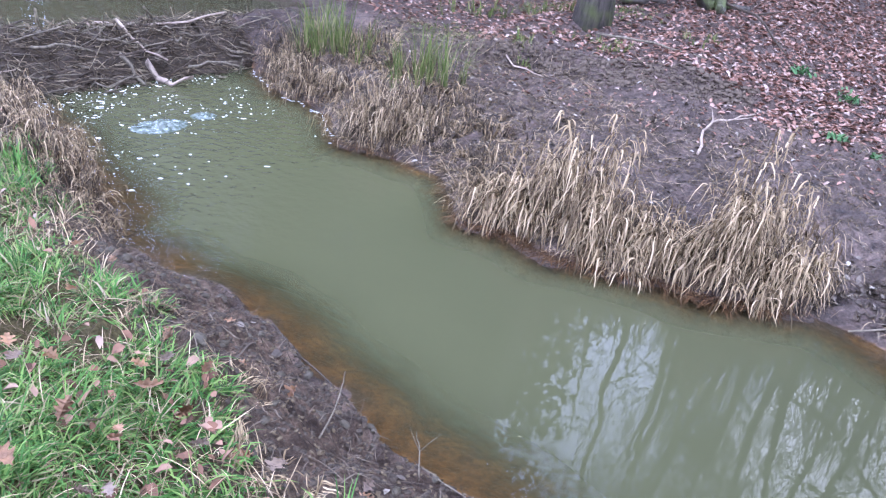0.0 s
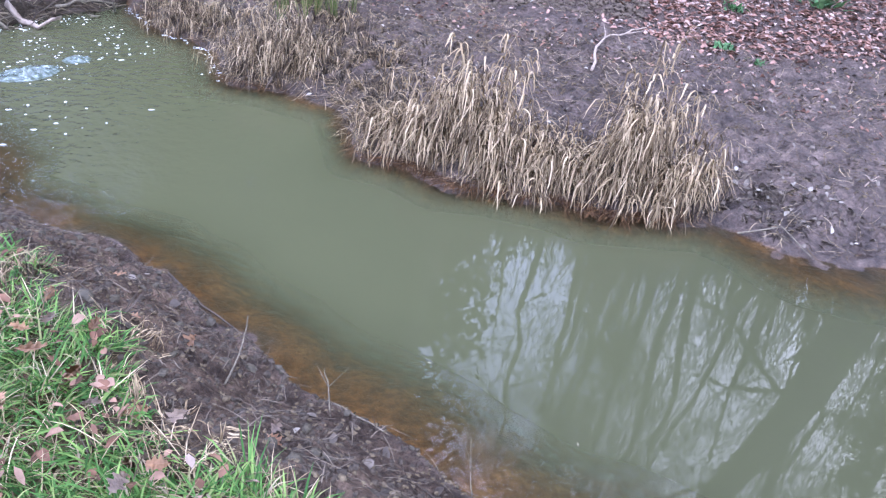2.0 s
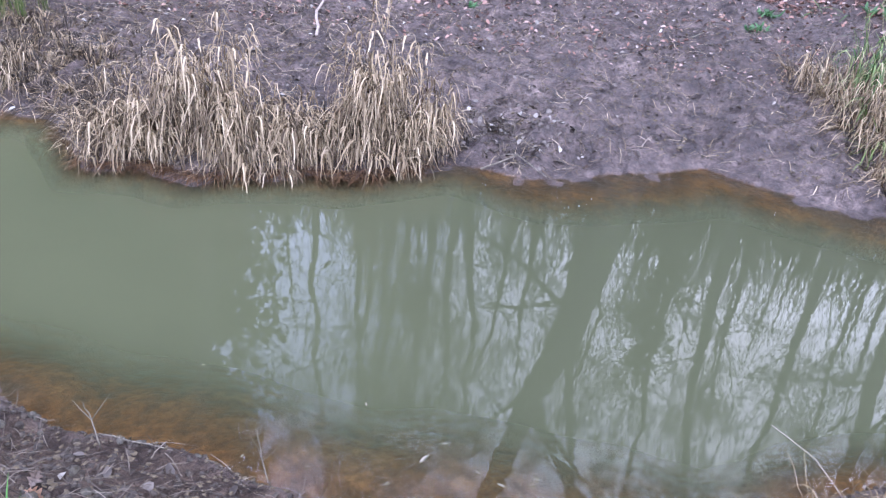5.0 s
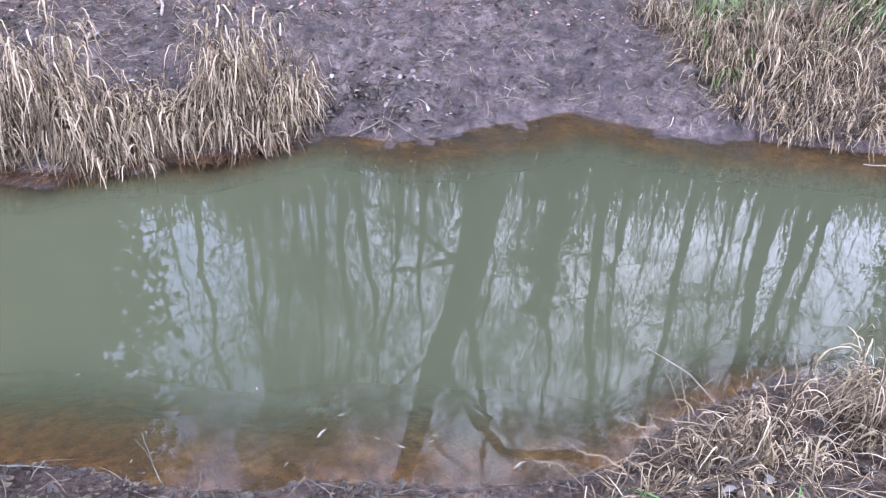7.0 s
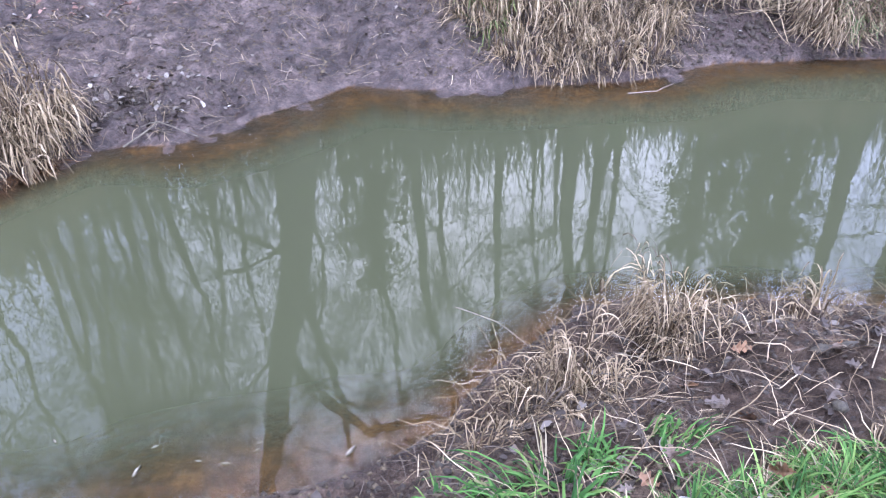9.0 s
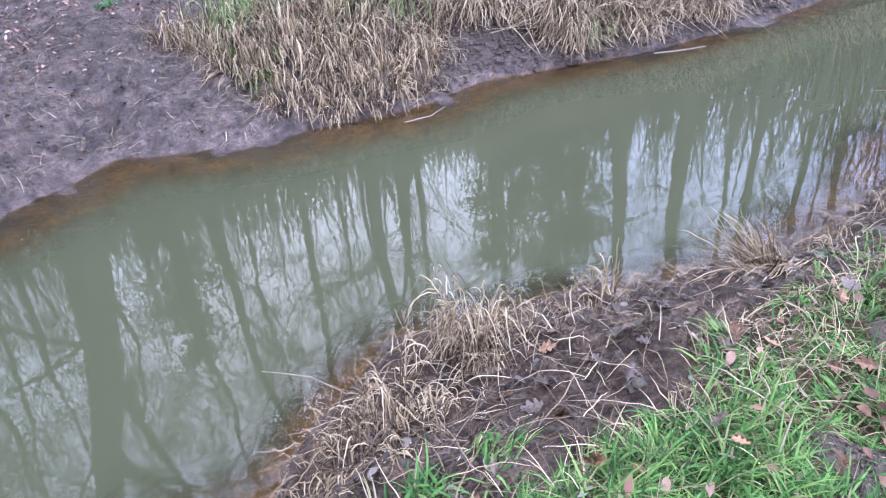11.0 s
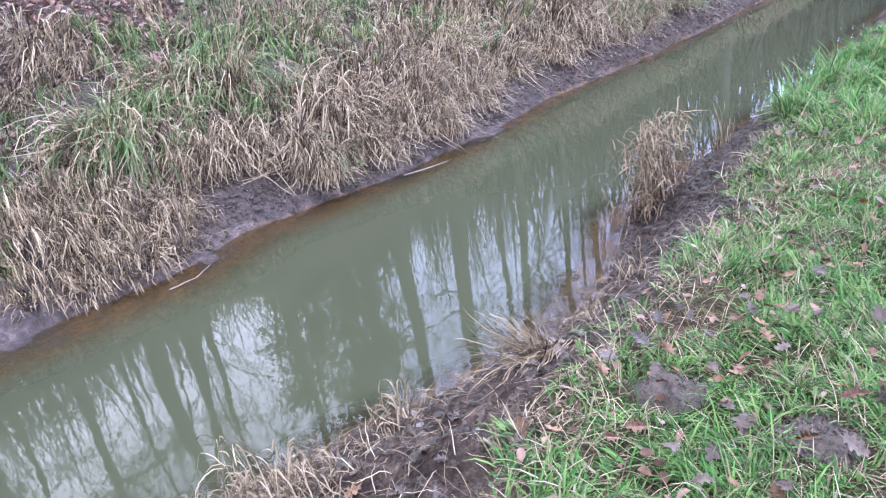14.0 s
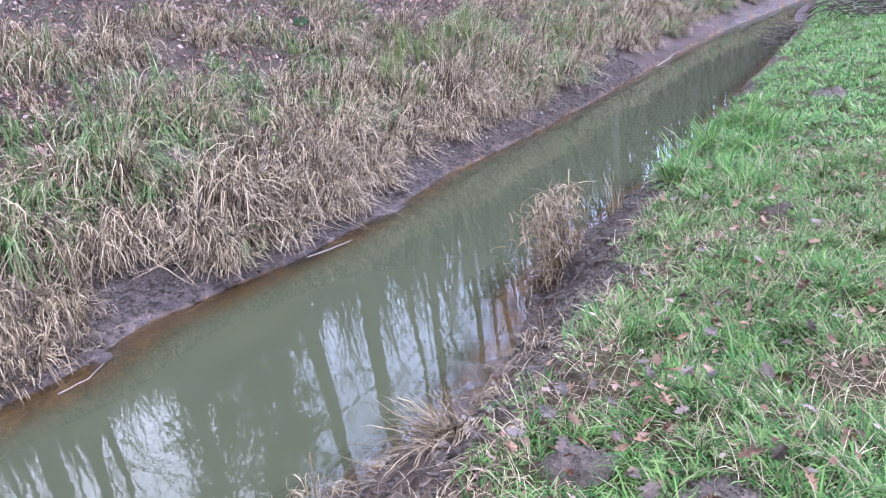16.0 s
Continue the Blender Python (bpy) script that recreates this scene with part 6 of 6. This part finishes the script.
def tree(x, y, hgt, rad, lean_x, lean_y, seed, label, limbs=26, fork=0.5, low=0.25):
    q = np.random.default_rng(seed)
    z0 = float(ground_z(x, y)) - 0.1
    ob = empty("bare_tree", x, y, z0, label, "tree", "winter trees")
    s = np.linspace(0, 1, 14)
    wander = np.cumsum(q.normal(0, 0.012 * hgt, (14, 2)), 0) * s[:, None]
    axis = np.stack([lean_x * s * hgt + wander[:, 0], lean_y * s * hgt + wander[:, 1], s * hgt], 1)
    girth = rad * (1 - 0.86 * s**0.9) * (1 + 0.55 * np.exp(-s * hgt / 0.35))
    v, t = tube(axis, girth, 14)
    v = v + (fbm(v[:, 0] * 3 + v[:, 2], v[:, 1] * 3, 2.0, seed, 2)[:, None] - 0.5) * rad * 0.3 * np.array([1, 1, 0])
    mesh_part("trunk", v, t, M_BARK, ob, smooth=True)
    crown, tips = Heap(), []
    for k in range(limbs):
        u = low + (0.97 - low) * (k + q.uniform(0, 1)) / limbs
        p = np.array([np.interp(u, s, axis[:, j]) for j in range(3)])
        ln = hgt * (0.42 - 0.30 * u) * q.uniform(0.6, 1.3)
        a, rise = q.uniform(0, 6.28), q.uniform(0.25, 1.0)
        d = np.array([math.cos(a), math.sin(a), rise])
        d /= np.linalg.norm(d)
        pts = [p]
        for j in range(5):
            d = d + q.normal(0, 0.20, 3) + (0, 0, 0.07)
            d /= np.linalg.norm(d)
            pts.append(pts[-1] + d * ln / 5)
        r0 = max(0.010, float(np.interp(u, s, girth)) * 0.2)
        crown.add(tube(pts, np.linspace(r0, 0.008, 6), 5))
        for j in range(7):
            b = 1 + q.integers(0, 5)
            c = pts[b]
            d2 = d + q.normal(0, 0.7, 3)
            d2 /= np.linalg.norm(d2)
            l2 = ln * q.uniform(0.2, 0.5)
            mid = c + d2 * l2 * 0.5 + q.normal(0, 0.06, 3) * l2
            end = c + d2 * l2 + (0, 0, 0.1 * l2)
            crown.add(tube([c, mid, end], [r0 * 0.35, r0 * 0.22, 0.005], 4))
            tips += [c * 0.5 + mid * 0.5, mid, (mid + end) / 2, end]
    mesh_part("crown", *crown.get(), M_LIMB, ob, "spreading bare limbs")
    tips = np.array(tips)
    n = len(tips) * 6
    base = tips[q.integers(0, len(tips), n)] + q.normal(0, 0.05, (n, 3))
    v, t = blades(base, q.uniform(0, 6.28, n), hgt * q.uniform(0.02, 0.07, n), 0.011, q.uniform(0.0, 2.2, n), q.uniform(-0.9, 0.9, n), 3, None, 0.2, q)
    tagged(mesh_part("twig_mist", v, t, M_BRUSH, ob, "fine bare twigs"), kind="stuff")
    return ob


def polar(az, dist):
    return 0.05 + dist * math.sin(radians(az)), -0.05 + dist * math.cos(radians(az))


L_TREE = "bare winter tree with a dark trunk and fine twigs"
x, y = polar(11.2, 12.0)
oak_tree = tree(x, y, 16, 0.44, -0.165, 0.0, 101, "large leaning oak with a thick mossy trunk", 15, low=0.2)
for pts, wide in (([(1.1, 11.85, 7.6), (1.45, 11.9, 8.9), (2.0, 11.83, 9.85), (2.74, 11.68, 10.9), (3.6, 11.45, 10.7), (4.2, 11.25, 10.5), (4.9, 11.1, 11.2)], 0.15), ([(1.6, 11.8, 6.0), (1.85, 11.86, 7.63), (2.27, 11.78, 9.95), (2.3, 11.8, 12.0)], 0.11)):
    mesh_part("limb", *tube(np.array(pts) - np.array(oak_tree.location), np.linspace(wide, wide * 0.45, len(pts)), 8), M_LIMB, oak_tree, smooth=True)
tree(-3.84, 8.35, 13, 0.16, -0.03, 0.03, 103, "old rough-barked tree rooted at the bank's edge", 24, low=0.3)
for az, dist, hgt, rad, seed in ((18.4, 14.5, 14, 0.17, 104), (25.6, 15.5, 13, 0.13, 109), (31.6, 16.5, 15, 0.22, 105), (35.5, 19.0, 13, 0.14, 112), (42.0, 18.5, 14, 0.15, 110), (51.5, 19.5, 16, 0.27, 106), (56.7, 20.5, 16, 0.30, 107), (61.9, 21.0, 14, 0.16, 113), (65.5, 22.0, 14, 0.14, 114), (9.6, 17.0, 13, 0.11, 108), (-6.7, 17.0, 13, 0.13, 115), (-11.5, 16.0, 13, 0.13, 116), (2.0, 18.0, 14, 0.12, 117), (-14.8, 15.5, 14, 0.12, 131), (-8.6, 14.5, 14, 0.10, 132), (-2.8, 15.0, 15, 0.12, 133)):
    x, y = polar(az, dist)
    tree(x, y, hgt, rad, float(rng.normal(0, 0.02)), float(rng.normal(0, 0.02)), seed, L_TREE, 18, low=0.3)
stock = []
for k in range(4):
    stock.append(tree(*polar(62 + 5 * k, 24), 14, 0.11 + 0.03 * k, 0.02, 0.0, 120 + k, L_TREE, 18, low=0.22))
q = np.random.default_rng(77)
for az in np.arange(-42, 82, 3.1):
    for ring in (0, 1):
        a = az + q.uniform(-1.5, 1.5)
        x, y = polar(a, q.uniform(19, 26) if ring == 0 else q.uniform(27, 44))
        if y < far_edge(np.array(x)) + 4 or q.uniform() < 0.52:
            continue
        c = copy_thing(stock[int(q.integers(0, 4))], Matrix.Identity(4))
        sc = q.uniform(0.75, 1.2)
        c.matrix_basis = pose(x, y, float(ground_z(x, y)) - 0.1, 0, 0, q.uniform(0, 360)) @ Matrix.Diagonal((sc, sc, sc, 1))

# unseen ivy-clad trees, mostly upstream, added to shut the sky out of the reflections


def ivy_tree(x, y, hgt, seed):
    q = np.random.default_rng(seed)
    ob = empty("ivy_clad_tree", x, y, float(ground_z(x, y)) - 0.1, "unseen ivy-clad tree added to block the reflected sky", "tree", "ivy-clad trees")
    s = np.linspace(0, 1, 9)
    axis = np.stack([q.normal(0, 0.10, 9).cumsum() * s, q.normal(0, 0.10, 9).cumsum() * s, s * hgt], 1)
    mesh_part("trunk", *tube(axis, 0.26 * (1 - 0.8 * s) + 0.02, 10), M_BARK, ob, smooth=True)
    h = Heap()
    ends = []
    for k in range(46):
        u = 0.08 + 0.9 * k / 46
        p = np.array([np.interp(u, s, axis[:, j]) for j in range(3)])
        a, ln = q.uniform(0, 6.28), (2.6 - 1.6 * u) * q.uniform(0.6, 1.2)
        e = p + np.array([math.cos(a) * ln, math.sin(a) * ln, ln * q.uniform(-0.1, 0.5)])
        h.add(tube([p, (p + e) / 2 + q.normal(0, 0.1, 3), e], [0.05, 0.03, 0.01], 4))
        ends += [p * (1 - w) + e * w for w in (0.15, 0.35, 0.55, 0.75, 0.95)]
    mesh_part("crown", *h.get(), M_LIMB, ob, "limbs hung with ivy")
    ends = np.array(ends)
    n = 5000
    base = ends[q.integers(0, len(ends), n)] + q.normal(0, 0.26, (n, 3))
    v, t = blades(base, q.uniform(0, 6.28, n), q.uniform(0.12, 0.26, n), q.uniform(0.10, 0.18, n), q.uniform(0.6, 2.2, n), q.uniform(0, 0.6, n), 2, None, 0.0, q)
    tagged(mesh_part("ivy_foliage", v, t, M_IVY, ob, "dense dark ivy leaves"), kind="stuff")
    return ob


M_IVY = island_mat("dark_ivy_leaf", [(0.0, (0.013, 0.022, 0.009)), (0.7, (0.03, 0.05, 0.019)), (1.0, (0.059, 0.083, 0.032))], 0.45, 0.1, 6.0, 0.4)
ivy = [ivy_tree(*polar(-27, 18), 12, 201), ivy_tree(*polar(-31, 15.5), 11, 202)]
for az, dist in ((-27, 21), (-32, 18), (-37, 16), (-42, 17), (-47, 15), (-52, 18), (-57, 16), (-63, 18), (-69, 16), (-76, 18), (-24, 27), (41.5, 20), (44.2, 21), (46.8, 19.5), (48.6, 23), (14.5, 30), (-30, 23), (-45, 22), (-60, 23)):
    x, y = polar(az, dist)
    c = copy_thing(ivy[int(q.integers(0, 2))], Matrix.Identity(4))
    sc = q.uniform(0.85, 1.2) * (0.66 if 40 < az < 50 else 1.0)
    c.matrix_basis = pose(x, y, float(ground_z(x, y)) - 0.1, 0, 0, q.uniform(0, 360)) @ Matrix.Diagonal((sc, sc, sc, 1))

# enlarged copies, added out of view to close the last sky gaps upstream
for az, dist, sc in ((-30.5, 15.5, 1.5), (-27.5, 16.5, 1.5), (-33.5, 15.0, 1.45), (-38.5, 15.0, 1.45), (-43.5, 15.5, 1.45), (-29, 19, 1.6), (-34, 20, 1.6)):
    x, y = polar(az, dist)
    c = copy_thing(ivy[int(q.integers(0, 2))], Matrix.Identity(4))
    c.matrix_basis = pose(x, y, float(ground_z(x, y)) - 0.1, 0, 0, q.uniform(0, 360)) @ Matrix.Diagonal((sc, sc, sc, 1))

# the thicket and far woods that close the view between the trunks
n = 20000
a, d = q.uniform(-60, 88, n), q.uniform(22, 46, n)
bx, by = d * np.sin(np.radians(a)), d * np.cos(np.radians(a))
ok = by > far_edge(bx) + 5
bx, by = bx[ok], by[ok]
n = len(bx)
away, way = np.hypot(bx, by), np.degrees(np.arctan2(bx, by))
line = np.interp(way, [-60, 0, 14, 30, 39, 50, 60, 70, 82], [25, 25.5, 25, 23, 20.5, 18.5, 18.5, 19.5, 19]) + 6 * (fbm(way, 0 * way, 0.16, 71, 3) - 0.5)
rise = np.clip(2 + away * np.tan(np.radians(line)) - ground_z(bx, by), 0.8, 8.0) * 1.0
v, t = blades(np.stack([bx, by, ground_z(bx, by) - 0.1], 1), q.uniform(0, 6.28, n), rise * q.uniform(0.4, 1.0, n), q.uniform(0.04, 0.10, n), q.uniform(0, 0.7, n), q.uniform(-0.6, 0.6, n), 4, None, 0.3, q)
tagged(mesh_part("woodland_thicket", v, t, M_BRUSH), "grey-brown winter thicket behind the brook bank", "thicket", kind="stuff")
n = 3600
bx, by = q.uniform(27, 62, n), q.uniform(-8, 9, n)
ok = by > far_edge(bx) + 1.6
bx, by = bx[ok], by[ok]
n = len(bx)
v, t = blades(np.stack([bx, by, ground_z(bx, by) - 0.1], 1), q.uniform(0, 6.28, n), q.uniform(0.8, 4.2, n), q.uniform(0.05, 0.12, n), q.uniform(0, 0.7, n), q.uniform(-0.6, 0.6, n), 4, None, 0.3, q)
tagged(mesh_part("brookside_thicket", v, t, M_BRUSH), "dark winter thicket where the brook bends away", "thicket", kind="stuff")
n = 2600
a, d = q.uniform(-60, 88, n), q.uniform(30, 90, n)
bx, by = d * np.sin(np.radians(a)), d * np.cos(np.radians(a))
ok = by > far_edge(bx) + 6
bx, by = bx[ok], by[ok]
h = Heap()
for x, y in zip(bx[:200], by[:200]):
    z, hh, rr = float(ground_z(x, y)), q.uniform(8, 15), q.uniform(0.07, 0.18)
    h.add(tube([(x, y, z - 0.3), (x + q.normal(0, 0.2), y, z + hh * 0.5), (x + q.normal(0, 0.5), y, z + hh)], [rr, rr * 0.7, 0.02], 5))
v1, t1 = h.get()
n = 9000
k = q.integers(0, min(200, len(bx)), n)
v2, t2 = blades(np.stack([bx[k] + q.normal(0, 0.3, n), by[k] + q.normal(0, 0.3, n), ground_z(bx[k], by[k]) + q.uniform(2, 11, n)], 1), q.uniform(0, 6.28, n), q.uniform(0.8, 2.6, n), q.uniform(0.012, 0.04, n), q.uniform(0.1, 1.2, n), q.uniform(-0.6, 0.4, n), 3, None, 0.2, q)
tagged(mesh_part("far_woods", np.vstack([v1, v2]), np.vstack([t1, t2 + len(v1)]), M_LIMB), "bare far woods beyond the brook", "woods", kind="stuff")

# the fallen log and the root stump among the leaves
log = branch("fallen_log", [(-4.05, 9.6, 0.10), (-3.75, 9.85, 0.12), (-3.45, 10.1, 0.10)], 0.08, M_BARK, "weathered fallen log on the leaf litter", "log")
stump = branch("root_stump", [(-3.2, 10.3, 0.1), (-3.1, 10.5, 0.30), (-2.95, 10.9, 0.42)], 0.16, M_BARK, "grey splayed root stump among fallen leaves", "stump", side=((1, 0.5, -0.2, -0.2), (1, -0.5, -0.2, -0.25), (1, 0.2, -0.5, -0.2)))

# a heap of cut brush at the far end of the turf
pile = empty("brush_pile", 18.2, -1.4, float(ground_z(18.2, -1.4)), "low dark heap of cut branches on the turf", "brush pile")
for k in range(60):
    a, ln = r.uniform(0, 180), r.uniform(0.6, 1.8)
    lay_stick(pile, (18.4 + r.normal(0, 0.8), -1.5 + r.normal(0, 0.5), float(ground_z(18.2, -1.4)) + abs(r.normal(0, 0.18)) + 0.05), a, r.normal(0, 14), ln, r.uniform(0.7, 1.6), int(r.choice([1, 3, 7, 9])))
edge = empty("brush_pile", 18.0, 0.35, 0.05, "dark twigs caught at the near edge of the brook", "brush pile")
for k in range(30):
    lay_stick(edge, (18.2 + r.normal(0, 0.7), 0.38 + r.normal(0, 0.12), 0.1 + abs(r.normal(0, 0.12))), r.uniform(0, 180), r.normal(0, 18), r.uniform(0.4, 1.2), r.uniform(0.6, 1.2), int(r.choice([1, 3, 7, 9])))
